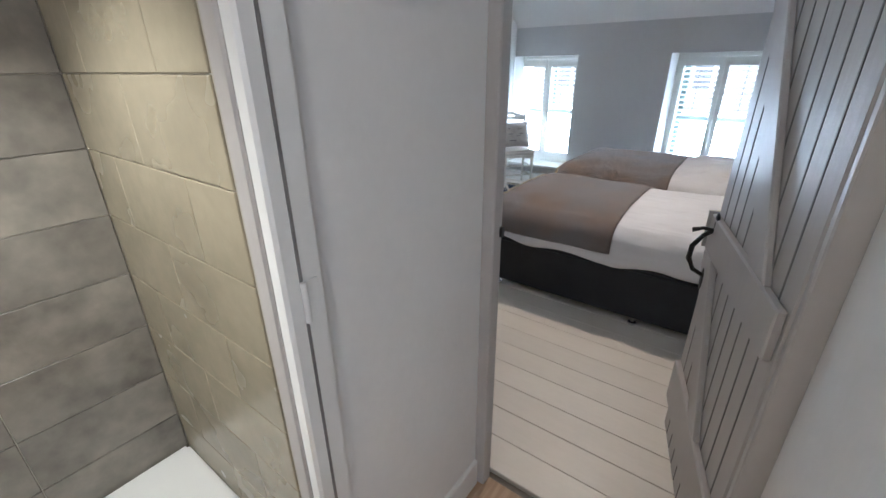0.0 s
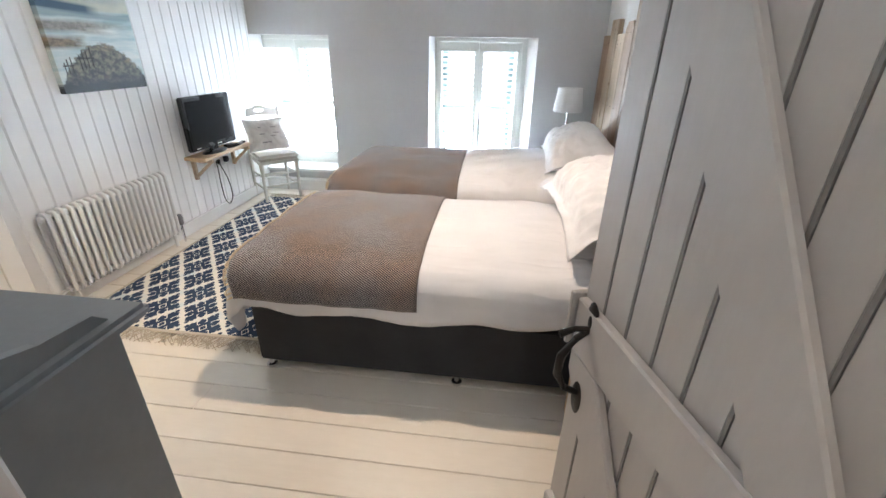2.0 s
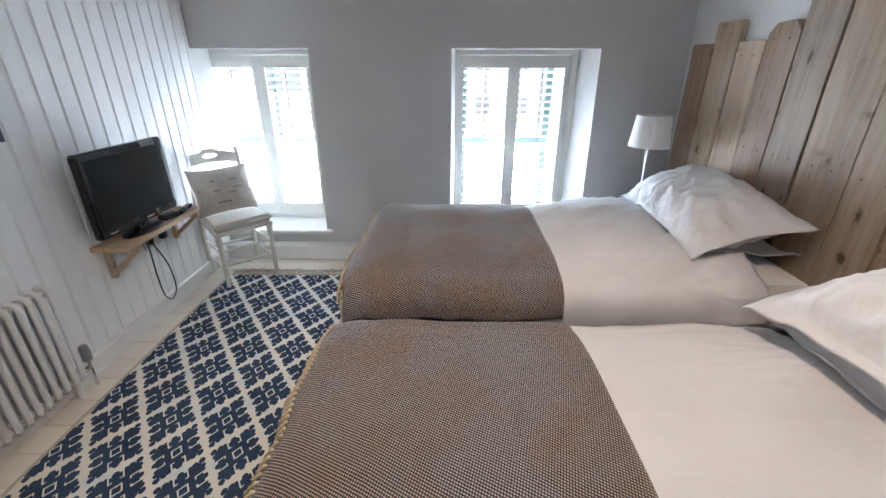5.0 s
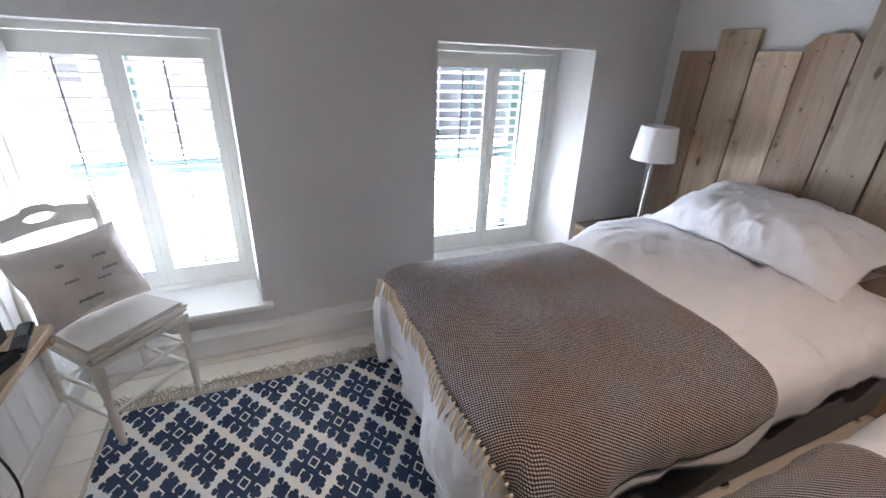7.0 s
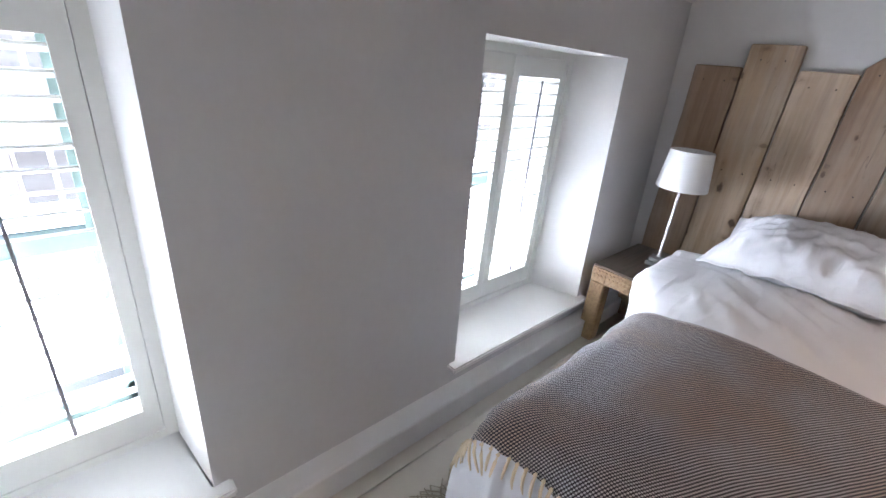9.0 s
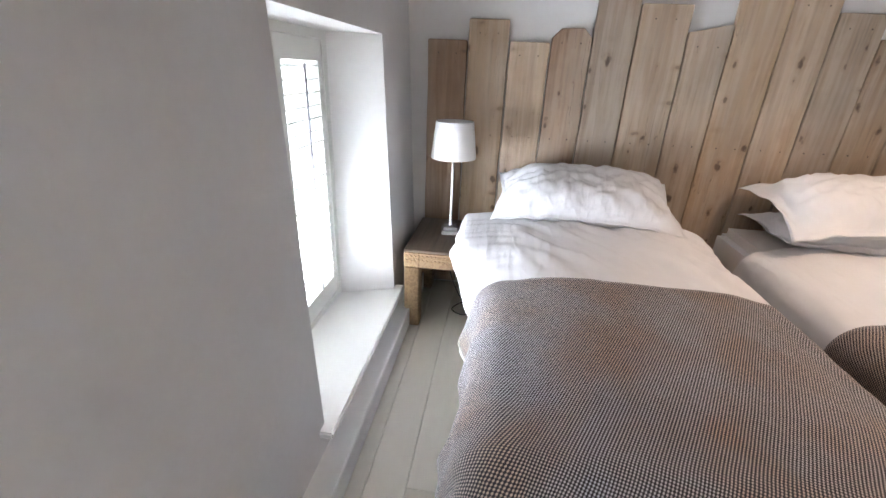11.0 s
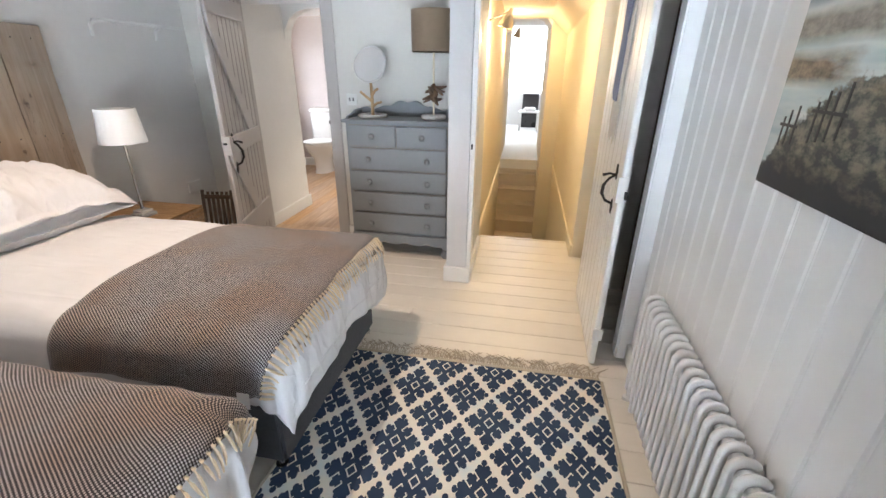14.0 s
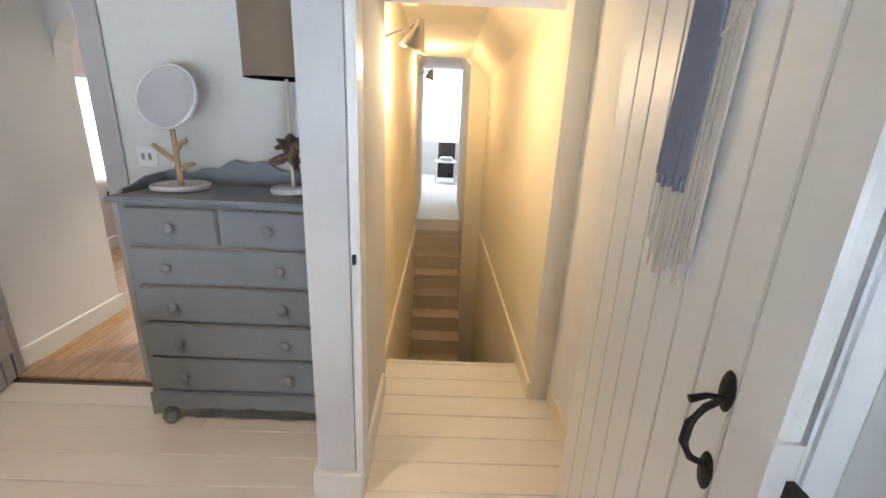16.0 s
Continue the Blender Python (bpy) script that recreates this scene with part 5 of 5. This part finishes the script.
for i in range(N + 1):
    x = -0.185 + 0.37 * i / N
    u = x / 0.185
    top.append((x, 0.065 - 0.035 * abs(u) ** 1.5 + (0.012 if abs(u) < 0.25 else 0)))
    low.append((x, -0.035 + 0.02 * (1 - u * u)))
hole = lambda x: 0.017 * math.sqrt(max(0, 1 - (x / 0.052) ** 2))
for i in range(N):
    (xa, ta), (xb, tb), (_, la), (_, lb) = top[i], top[i + 1], low[i], low[i + 1]
    if abs((xa + xb) / 2) < 0.05:
        prism(bm, [(xa, 0.03 + hole(xa)), (xb, 0.03 + hole(xb)), (xb, tb), (xa, ta)], -0.009, 0.009, "y", tilt)
        prism(bm, [(xa, la), (xb, lb), (xb, 0.03 - hole(xb)), (xa, 0.03 - hole(xa))], -0.009, 0.009, "y", tilt)
    else:
        prism(bm, [(xa, la), (xb, lb), (xb, tb), (xa, ta)], -0.009, 0.009, "y", tilt)
bmesh.ops.remove_doubles(bm, verts=bm.verts, dist=1e-4)
part("top_rail", bm, CHAIRP, ch, "shaped top rail with hand hole")
for z in (0.56, 0.66):
    bm = bmesh.new()
    tube(bm, [(-0.175, 0.16 + (z - 0.42) * 0.18, z), (0, 0.175 + (z - 0.42) * 0.18, z), (0.175, 0.16 + (z - 0.42) * 0.18, z)], 0.010, 8)
    part("back_rail", bm, CHAIRP, ch, "", 40)
cu = pillow("cushion", "square linen cushion with faint grey flowers on the chair", pose(-1.185, 4.135, 0.0, 0, 0, 46) @ pose(0.0, 0.085, 0.615, 0, 0, 90) @ pose(0, 0, 0, 0, 112, 0), 0.40, 0.33, 0.055, 6.0, 0.012)
cu.data.materials[0] = CUSHION
tagged(cu, "", "cushion")
front = [v.co.copy() for v in cu.data.vertices if v.co.z < 0]
for x, y, w2, hh in ((-0.055, -0.06, 0.05, 0.010), (-0.06, 0.07, 0.025, 0.012), (0.0, -0.075, 0.06, 0.009), (0.005, 0.06, 0.045, 0.008), (0.03, -0.04, 0.05, 0.008), (0.085, 0.03, 0.085, 0.010)):
    bm = bmesh.new()
    rows = []
    for i in range(9):
        yy = y + w2 * (i / 8 - 0.5)
        pair = []
        for xx in (x - hh / 2 + 0.002 * math.sin(i * 2.3), x + hh / 2 + 0.002 * math.sin(i * 1.7)):
            near = min(front, key=lambda c: (c.x - xx) ** 2 + (c.y - yy) ** 2)
            pair.append(bm.verts.new((xx, yy, near.z - 0.003)))
        rows.append(pair)
    for f, g in zip(rows, rows[1:]):
        bm.faces.new((f[0], f[1], g[1], g[0]))
    part("printed_line", bm, PRINT, cu, "faded grey printed line")

# ---- chest of drawers ----
cx0, cx1, cyf, cyb = -0.300, 0.482, 0.648, 0.325
chest = thing("chest_of_drawers", "grey painted pine chest of six drawers with scalloped gallery", "chest of drawers")
bm = bmesh.new()
box(bm, cx0, cx1, cyb, cyf - 0.02, 0.145, 1.03)
part("carcase", bevelled(bm, 0.004), CHEST, chest)
part("top", slab(cx0 - 0.015, cx1 + 0.02, cyb - 0.005, cyf + 0.025, 1.031, 1.053, 0.008, seg=2), CHEST, chest)
rows = [(0.868, 1.012), (0.700, 0.852), (0.535, 0.686), (0.370, 0.521), (0.205, 0.356)]
for k, (z0, z1) in enumerate(rows):
    cols = [(cx0 + 0.03, (cx0 + cx1) / 2 - 0.012), ((cx0 + cx1) / 2 + 0.012, cx1 - 0.03)] if k == 0 else [(cx0 + 0.03, cx1 - 0.03)]
    for x0, x1 in cols:
        dr = part("drawer", slab(x0, x1, cyf - 0.03, cyf - 0.004, z0, z1, 0.005, seg=2), CHEST, chest)
        part("shadow_gap", slab(x0 - 0.003, x1 + 0.003, cyf - 0.0205, cyf - 0.0185, z0 - 0.004, z1 + 0.004), UNDER, dr)
        for x in ([(x0 + x1) / 2] if k == 0 else [x0 + 0.14, x1 - 0.14]):
            bm = bmesh.new()
            lathe(bm, [(0.010, 0.0), (0.009, 0.008), (0.013, 0.012), (0.020, 0.018), (0.021, 0.024), (0.016, 0.030), (0.0, 0.033)], seg=18, m=Matrix.Translation((x, cyf - 0.004, (z0 + z1) / 2)) @ Matrix.Rotation(radians(-90), 4, "X"))
            part("knob", bm, CHEST, dr, "", 40)
bm = bmesh.new()
pts = []
for i in range(41):
    u = i / 40
    pts.append((cx0 + (cx1 - cx0) * u, 0.125 - 0.018 * abs(math.sin(u * math.pi * 4.5)) + (0.03 if u < 0.06 or u > 0.94 else 0.0) * -1))
prism(bm, pts + [(cx1, 0.185), (cx0, 0.185)], cyf - 0.02, cyf - 0.002, "y")
part("scalloped_apron", bm, CHEST, chest)
for x in (cx0 + 0.04, cx1 - 0.04):
    for yy in (cyb + 0.05, cyf - 0.05):
        bm = bmesh.new()
        lathe(bm, [(0.018, 0.0), (0.028, 0.012), (0.034, 0.035), (0.028, 0.062), (0.018, 0.072), (0.030, 0.082), (0.032, 0.145)], (x, yy, 0), 18)
        part("bun_foot", bm, CHEST, chest, "", 40)
bm = bmesh.new()
pts = []
for i in range(49):
    u = i / 48
    x = cx0 + (cx1 - cx0) * u
    c = abs(u - 0.5) * 2
    pts.append((x, 1.054 + 0.055 + 0.045 * max(0, math.cos(c * 2.9)) * (1 if c < 0.55 else 0) + 0.018 * math.sin(c * 9.0) ** 2 - 0.012 * c))
prism(bm, pts + [(cx1, 1.053), (cx0, 1.053)], cyb, cyb + 0.016, "y")
part("gallery_back", bm, CHEST, chest)
for x in (cx0, cx1 - 0.016):
    bm = bmesh.new()
    prof = [(cyb + 0.016, 1.0535), (cyf - 0.03, 1.0535), (cyf - 0.05, 1.072), (cyf - 0.12, 1.078), (cyf - 0.20, 1.100), (cyb + 0.016, 1.105)]
    prism(bm, prof, x, x + 0.016, "x")
    part("gallery_side", bm, CHEST, chest)

mir = thing("vanity_mirror", "round tilting mirror on a branching wooden stand with marble base", "mirror", pose(0.330, 0.455, 1.053))
bm = bmesh.new()
lathe(bm, [(0.0, 0), (0.103, 0), (0.112, 0.006), (0.112, 0.02), (0.106, 0.023), (0.104, 0.013), (0.0, 0.012)], seg=40)
part("base", bm, MARBLE, mir, "white marble dish base", 40)
bm = bmesh.new()
tube(bm, [(0, 0, 0.012), (0, 0, 0.15), (0.004, 0, 0.245)], [0.012, 0.011, 0.010], 10)
tube(bm, [(0, 0, 0.11), (0.05, 0.01, 0.150), (0.085, 0.012, 0.178)], [0.010, 0.010, 0.009], 10)
tube(bm, [(0, 0, 0.15), (-0.03, 0.01, 0.188), (-0.055, 0.012, 0.200)], [0.009, 0.009, 0.008], 10)
tube(bm, [(0, 0, 0.075), (-0.04, 0.008, 0.10), (-0.075, 0.010, 0.108)], [0.009, 0.009, 0.008], 10)
part("branch_stand", bm, TWIG, mir, "pale wooden branch stand", 40)
mm = Matrix.Translation((0, 0.012, 0.362)) @ Matrix.Rotation(radians(-72), 4, "X") @ Matrix.Rotation(radians(6), 4, "Y")
bm = bmesh.new()
lathe(bm, [(0.0, -0.010), (0.122, -0.010), (0.128, -0.006), (0.128, 0.005), (0.122, 0.008), (0.119, 0.005), (0.0, 0.005)], seg=48, m=mm)
part("mirror_rim", bm, MARBLE, mir, "pale rim", 40)
bm = bmesh.new()
lathe(bm, [(0.0, 0.0062), (0.1185, 0.0062)], seg=48, m=mm)
# plain matt white disc set inside the rim, no mirror glass
part("mirror_back", bm, DISC, mir, "pale matt disc inside the mirror rim")

dl = thing("driftwood_lamp", "table lamp with taupe drum shade and driftwood cluster on its stem", "lamp", pose(-0.135, 0.45, 1.053))
bm = bmesh.new()
lathe(bm, [(0.0, 0), (0.088, 0), (0.094, 0.008), (0.092, 0.022), (0.084, 0.028), (0.0, 0.028)], seg=36)
part("base", bm, MARBLE, dl, "pale stone base", 40)
bm = bmesh.new()
tube(bm, [(0, 0, 0.028), (0, 0, 0.50)], 0.007, 10)
part("stem", bm, CREAM, dl, "", 40)
DRIFT = wood("driftwood", (0.05, 0.03, 0.02), (0.16, 0.10, 0.065), (0.24, 0.16, 0.10), 2, 0.8, False, 0.1, 2.0)
r7 = random.Random(7)
for k in range(13):
    a, b = r7.uniform(0, 6.28), r7.uniform(-0.7, 0.8)
    L = r7.uniform(0.05, 0.105)
    d = Vector((math.cos(a) * math.cos(b), math.sin(a) * math.cos(b), math.sin(b)))
    p = Vector((0, 0, r7.uniform(0.14, 0.24)))
    bm = bmesh.new()
    tube(bm, [p, p + d * L * 0.5 + Vector((0, 0, r7.uniform(-0.012, 0.012))), p + d * L], [0.016, 0.013, 0.006], 7)
    part("twig", bm, DRIFT, dl, "", 50)
bm = bmesh.new()
lathe(bm, [(0.0, 0.11), (0.020, 0.13), (0.032, 0.17), (0.026, 0.22), (0.0, 0.25)], seg=9)
part("driftwood_knot", bm, DRIFT, dl, "brown driftwood knot round the stem", 50)
bm = bmesh.new()
lathe(bm, [(0.150, 0.445), (0.153, 0.445), (0.153, 0.70), (0.150, 0.70), (0.150, 0.445)], seg=44)
part("shade", bm, TAUPE, dl, "taupe fabric drum shade", 50)
bm = bmesh.new()
for k in range(3):
    a = 2 * math.pi * k / 3
    tube(bm, [(0, 0, 0.50), (0.15 * math.cos(a), 0.15 * math.sin(a), 0.66)], 0.002, 5)
part("shade_carrier", bm, CHROME, dl)
sw = thing("light_switch", "square white wall switch plate above the chest", "switch")
part("plate", slab(0.508, 0.594, YS + 0.0005, YS + 0.010, 1.12, 1.206, 0.003), PLASTIC, sw)
for x in (0.53, 0.56):
    part("rocker", slab(x, x + 0.014, YS + 0.0102, YS + 0.015, 1.15, 1.178, 0.002), GREYPL, sw)
so = thing("wall_socket", "white double wall socket low on the wall by the bathroom door", "socket")
part("plate", slab(XE - 0.011, XE - 0.0005, 0.49, 0.635, 0.41, 0.50, 0.003), PLASTIC, so)

rk = thing("luggage_rack", "dark brown folded wooden luggage rack leaning by the bathroom door", "luggage rack", pose(1.74, 0.545, 0, 7, 0, 10))
for k in range(6):
    part("slat", slab(-0.11 + k * 0.04, -0.085 + k * 0.04, -0.012, 0.0, 0.03, 0.40, 0.003), DARKTOP, rk)
for z in (0.06, 0.34):
    part("rail", slab(-0.125, 0.13, 0.001, 0.016, z, z + 0.035, 0.003), DARKTOP, rk)
for x in (-0.13, 0.12):
    part("leg", slab(x, x + 0.022, 0.017, 0.04, 0.0, 0.42, 0.003), DARKTOP, rk)

# ---- hanging rail on the wall, hall lamps, hanging, toilet ----
rail = thing("hanging_rail", "white bent steel hanging rail fixed to the wall by the door", "rail")
bm = bmesh.new()
tube(bm, [(1.775, 1.235, 1.555), (1.775, 1.235, 1.615), (1.775, 1.215, 1.64), (1.775, 1.18, 1.645), (1.775, 0.5, 1.645)], 0.011, 10)
part("bar", bm, PLASTIC, rail, "", 50)
for y in (1.12, 0.62):
    bm = bmesh.new()
    tube(bm, [(1.775, y, 1.645), (1.86, y, 1.645), (1.898, y, 1.62), (1.905, y, 1.56)], 0.009, 8)
    part("wall_arm", bm, PLASTIC, rail, "", 50)


def wall_lamp(at, label):
    t = thing("wall_lamp", label, "lamp", at, "hall wall lamps")
    bm = bmesh.new()
    lathe(bm, [(0.0, 0.0), (0.038, 0.0), (0.036, 0.010), (0.0, 0.014)], seg=20, m=Matrix.Rotation(radians(-90), 4, "Y"))
    part("wall_plate", bm, NICKEL, t, "", 40)
    bm = bmesh.new()
    tube(bm, [(-0.012, 0, 0), (-0.10, 0, 0.035), (-0.17, 0, 0.065)], 0.006, 8)
    part("arm", bm, NICKEL, t, "", 40)
    mm = Matrix.Translation((-0.17, 0, 0.06)) @ Matrix.Rotation(radians(-18), 4, "Y")
    bm = bmesh.new()
    lathe(bm, [(0.014, 0.02), (0.018, 0.0), (0.062, -0.115), (0.059, -0.113), (0.015, -0.002), (0.0, 0.0)], seg=24, m=mm)
    part("shade", bm, NICKEL, t, "brushed nickel cone shade", 40)
    m_b, nt_b, b_b = nodes_of("bulb_glow")
    b_b.inputs["Emission Color"].default_value = (1.0, 0.75, 0.4, 1)
    b_b.inputs["Emission Strength"].default_value = 6.0
    bm = bmesh.new()
    lathe(bm, [(0.0, -0.085), (0.02, -0.075), (0.024, -0.055), (0.012, -0.025), (0.0, -0.02)], seg=14, m=mm)
    part("bulb", bm, m_b, t, "", 60)


wall_lamp(pose(-0.462, 0.10, 1.72), "brushed nickel cone wall lamp in the hall, lit")
wall_lamp(pose(-0.432, -3.3, 1.86), "brushed nickel cone wall lamp by the far landing, lit")
al = tagged(part("smoke_alarm", slab(-0.60, -0.50, -0.45, -0.35, 1.965, 1.999, 0.012, seg=2), PLASTIC, None, "", 40), "white smoke alarm on the hall ceiling", "smoke alarm")

mac = thing("macrame_hanging", "blue-grey and cream yarn wall hanging on the white door", "wall hanging")
XH = -1.223
bm = bmesh.new()
tube(bm, [(XH + 0.008, 1.40 + 0.085 * math.cos(a), 1.70 + 0.17 * math.sin(a)) for a in [2 * math.pi * k / 28 for k in range(28)]] + [(XH + 0.008, 1.485, 1.70)], 0.005, 7)
part("hoop", bm, CREAMYARN, mac, "cream wrapped oval hoop", 60)
r8 = random.Random(8)
for k in range(26):
    bm = bmesh.new()
    y = 1.330 + 0.10 * k / 25
    tube(bm, [(XH + 0.010 + r8.uniform(0, 0.008), y, 1.745 - 0.02 * abs(k - 13) / 13), (XH + 0.012, y - 0.012 + r8.uniform(-0.004, 0.004), 1.50), (XH + 0.010, y - 0.03 + r8.uniform(-0.006, 0.006), 1.28 + r8.uniform(-0.02, 0.02))], 0.0045, 5)
    part("blue_strand", bm, BLUEYARN, mac, "", 60)
for k in range(22):
    bm = bmesh.new()
    y = 1.315 + 0.155 * k / 21
    tube(bm, [(XH + 0.006, y + 0.01, 1.60), (XH + 0.007, y + r8.uniform(-0.006, 0.006), 1.35), (XH + 0.006, y - 0.01 + r8.uniform(-0.008, 0.008), 1.09 + r8.uniform(-0.02, 0.06))], 0.003, 5)
    part("cream_strand", bm, CREAMYARN, mac, "", 60)

wc = thing("toilet", "white close-coupled toilet with closed seat in the bathroom", "toilet", pose(2.0, -2.37, 0) @ Matrix.Diagonal((1.12, 1.05, 1.06, 1)))
bm = bmesh.new()
rings = []
for z, w, y0, y1 in ((0.0, 0.11, 0.14, 0.50), (0.05, 0.10, 0.16, 0.48), (0.20, 0.105, 0.15, 0.52), (0.30, 0.16, 0.14, 0.60), (0.38, 0.185, 0.13, 0.64), (0.40, 0.18, 0.14, 0.635)):
    ring = []
    for k in range(24):
        a = 2 * math.pi * k / 24
        ring.append(bm.verts.new((w * math.cos(a), (y0 + y1) / 2 + (y1 - y0) / 2 * math.sin(a), z)))
    rings.append(ring)
for f, g in zip(rings, rings[1:]):
    for k in range(24):
        bm.faces.new((f[k], f[(k + 1) % 24], g[(k + 1) % 24], g[k]))
bm.faces.new(rings[0][::-1])
bm.faces.new(rings[-1])
part("bowl", bm, CERAMIC, wc, "", 50)
bm = bmesh.new()
lathe(bm, [(0.0, 0.402), (0.18, 0.402), (0.188, 0.412), (0.185, 0.424), (0.0, 0.430)], seg=32, m=Matrix.Translation((0, 0.40, 0)) @ Matrix.Diagonal((1, 1.28, 1, 1)))
part("seat_lid", bm, PLASTIC, wc, "", 40)
part("cistern", slab(-0.20, 0.20, 0.0, 0.18, 0.38, 0.76, 0.02, seg=3), CERAMIC, wc, "", 50)
part("cistern_lid", slab(-0.21, 0.21, -0.0, 0.19, 0.762, 0.80, 0.01, seg=2), CERAMIC, wc, "", 50)
bm = bmesh.new()
tube(bm, [(-0.15, 0.18, 0.70), (-0.15, 0.205, 0.70), (-0.09, 0.21, 0.695)], 0.006, 8)
part("flush_lever", bm, CHROME, wc, "", 50)
tr = thing("toilet_roll_holder", "chrome roll holder with white paper on the bathroom wall", "roll holder", pose(2.478, -1.98, 0.60))
bm = bmesh.new()
tube(bm, [(0.0, 0.0, 0.03), (-0.05, 0.0, 0.03), (-0.055, 0, 0.0), (-0.055, 0.13, 0.0)], 0.006, 8)
part("arm", bm, CHROME, tr, "", 50)
bm = bmesh.new()
lathe(bm, [(0.018, 0.0), (0.05, 0.0), (0.05, 0.10), (0.018, 0.10), (0.018, 0.0)], seg=24, m=Matrix.Translation((-0.055, 0.015, -0.02)) @ Matrix.Rotation(radians(-90), 4, "X"))
part("paper_roll", bm, LINEN, tr, "", 50)

# ---- outside ----
structure("ground", slab(-400, 400, 5.3, 900, -3.4, -3.0), ASPHALT)
structure("lawn", slab(-3, 14, 22, 30, -2.99, -2.9), GRASS)


def house(x0, x1, y, h, paint, label):
    t = thing("house", label, "house")
    bm = bmesh.new()
    box(bm, x0, x1, y, y + 7, -3.0, h)
    part("wall", bm, paint, t)
    bm = bmesh.new()
    prism(bm, [(y - 0.3, h), (y + 3.5, h + 2.6), (y + 7.3, h)], x0 - 0.2, x1 + 0.2, "x")
    part("roof", bm, SLATE, t)
    n = max(2, int((x1 - x0) / 2.6))
    for k in range(n):
        x = x0 + (k + 0.5) * (x1 - x0) / n
        for z in (-2.0, 0.6):
            w = part("window", slab(x - 0.55, x + 0.55, y - 0.06, y - 0.003, z, z + 1.3), GLOSS, t)
            for dx in (-0.27, 0.27):
                part("pane", slab(x + dx - 0.22, x + dx + 0.22, y - 0.075, y - 0.062, z + 0.08, z + 1.22), DARKPANE, w)


house(-16, -6.5, 14, 2.6, RENDERW, "white rendered terrace house across the street")
house(-6.3, 1.0, 14.5, 3.0, RENDERG, "grey rendered terrace house across the street")
house(8.0, 18, 16, 2.4, RENDERW, "white rendered house with slate roof across the street")
house(-4, 12, 33, 2.2, RENDERG, "grey house row beyond the lawn")

# ---- ceiling lamp ----
cl = thing("ceiling_light", "small white recessed ceiling spotlight, lit", "lamp", pose(0.48, 2.12, 0))
bm = bmesh.new()
lathe(bm, [(0.034, 2.352), (0.036, 2.346), (0.044, 2.346), (0.046, 2.356), (0.034, 2.356), (0.034, 2.352)], seg=24)
part("fitting", bm, PLASTIC, cl, "", 40)

# ---- floor boards, tiles ----
def board_mesh(length, width):
    bm = bmesh.new()
    prism(bm, [(-width / 2, -0.02), (width / 2, -0.02), (width / 2, -0.003), (width / 2 - 0.003, 0.0), (-width / 2 + 0.003, 0.0), (-width / 2, -0.003)], 0, length, "x")
    return mesh_of(bm, "floorboard", FLOORP)


floor = structure("floor", slab(-1.6, 1.92, 0.0, 4.5, -0.12, -0.021), UNDER)
PITCH = 0.1467
cache = {}
rb = random.Random(21)


def lay(x0, x1, y):
    L = round(x1 - x0, 3)
    if L not in cache:
        cache[L] = board_mesh(L - 0.003, PITCH - 0.0016)
    ob = new("floorboard", cache[L])
    ob.parent, ob.location = floor, (x0, y, rb.uniform(-0.0012, 0.0004))


k = 0
y = 0.06 + PITCH / 2
while y < 4.45:
    if y < 0.30:
        lay(-1.30, -0.465, y)
    else:
        cut = (0.9, -0.2, 1.4, 0.3)[k % 4]
        if k % 3 == 0:
            lay(-1.55, cut, y)
            lay(cut, 1.915, y)
        else:
            lay(-1.55, 1.915, y)
    y += PITCH
    k += 1
structure("landing_nosing", slab(-1.25, -0.465, 0.022, 0.058, -0.03, 0.002, 0.006), FLOORP)

bath_floor = bpy.data.objects["floor_bath"]
bm = bmesh.new()
prism(bm, [(-0.07, -0.006), (0.07, -0.006), (0.07, -0.001), (0.068, 0.0), (-0.068, 0.0), (-0.07, -0.001)], 0, 2.53, "y")
bmesh_oak = mesh_of(bm, "oak_board", OAK)
for i in range(14):
    ob = new("oak_board", bmesh_oak)
    ob.parent, ob.location = bath_floor, (0.68 + i * 0.1415, -2.36, 0.004)

def tile_mesh(w, h, mat):
    bm = bmesh.new()
    box(bm, -w / 2 + 0.0015, w / 2 - 0.0015, -0.004, 0.004, 0.0015, h - 0.0015)
    return mesh_of(bevelled(bm, 0.0015), "tile", mat)


tn, tw = bpy.data.objects["wall_shower_north"], bpy.data.objects["wall_shower_west"]
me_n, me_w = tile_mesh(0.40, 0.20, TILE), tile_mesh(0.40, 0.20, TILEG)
for r in range(10):
    for c in range(3):
        x = -0.08 + c * 0.40 - (0.2 if r % 2 else 0)
        if -0.30 < x - 0.2 + 0.02 and x + 0.2 < 0.62:
            ob = new("tile", me_n)
            ob.parent, ob.location = tn, (x, -0.286, r * 0.2)
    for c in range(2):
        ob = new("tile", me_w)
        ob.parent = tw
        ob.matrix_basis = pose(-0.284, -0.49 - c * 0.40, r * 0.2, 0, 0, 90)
    if r % 2:
        for x in (-0.18, 0.50):
            ob = new("tile", tile_mesh(0.20, 0.20, TILE))
            ob.parent, ob.location = tn, (x if x < 0 else 0.42, -0.286, r * 0.2)
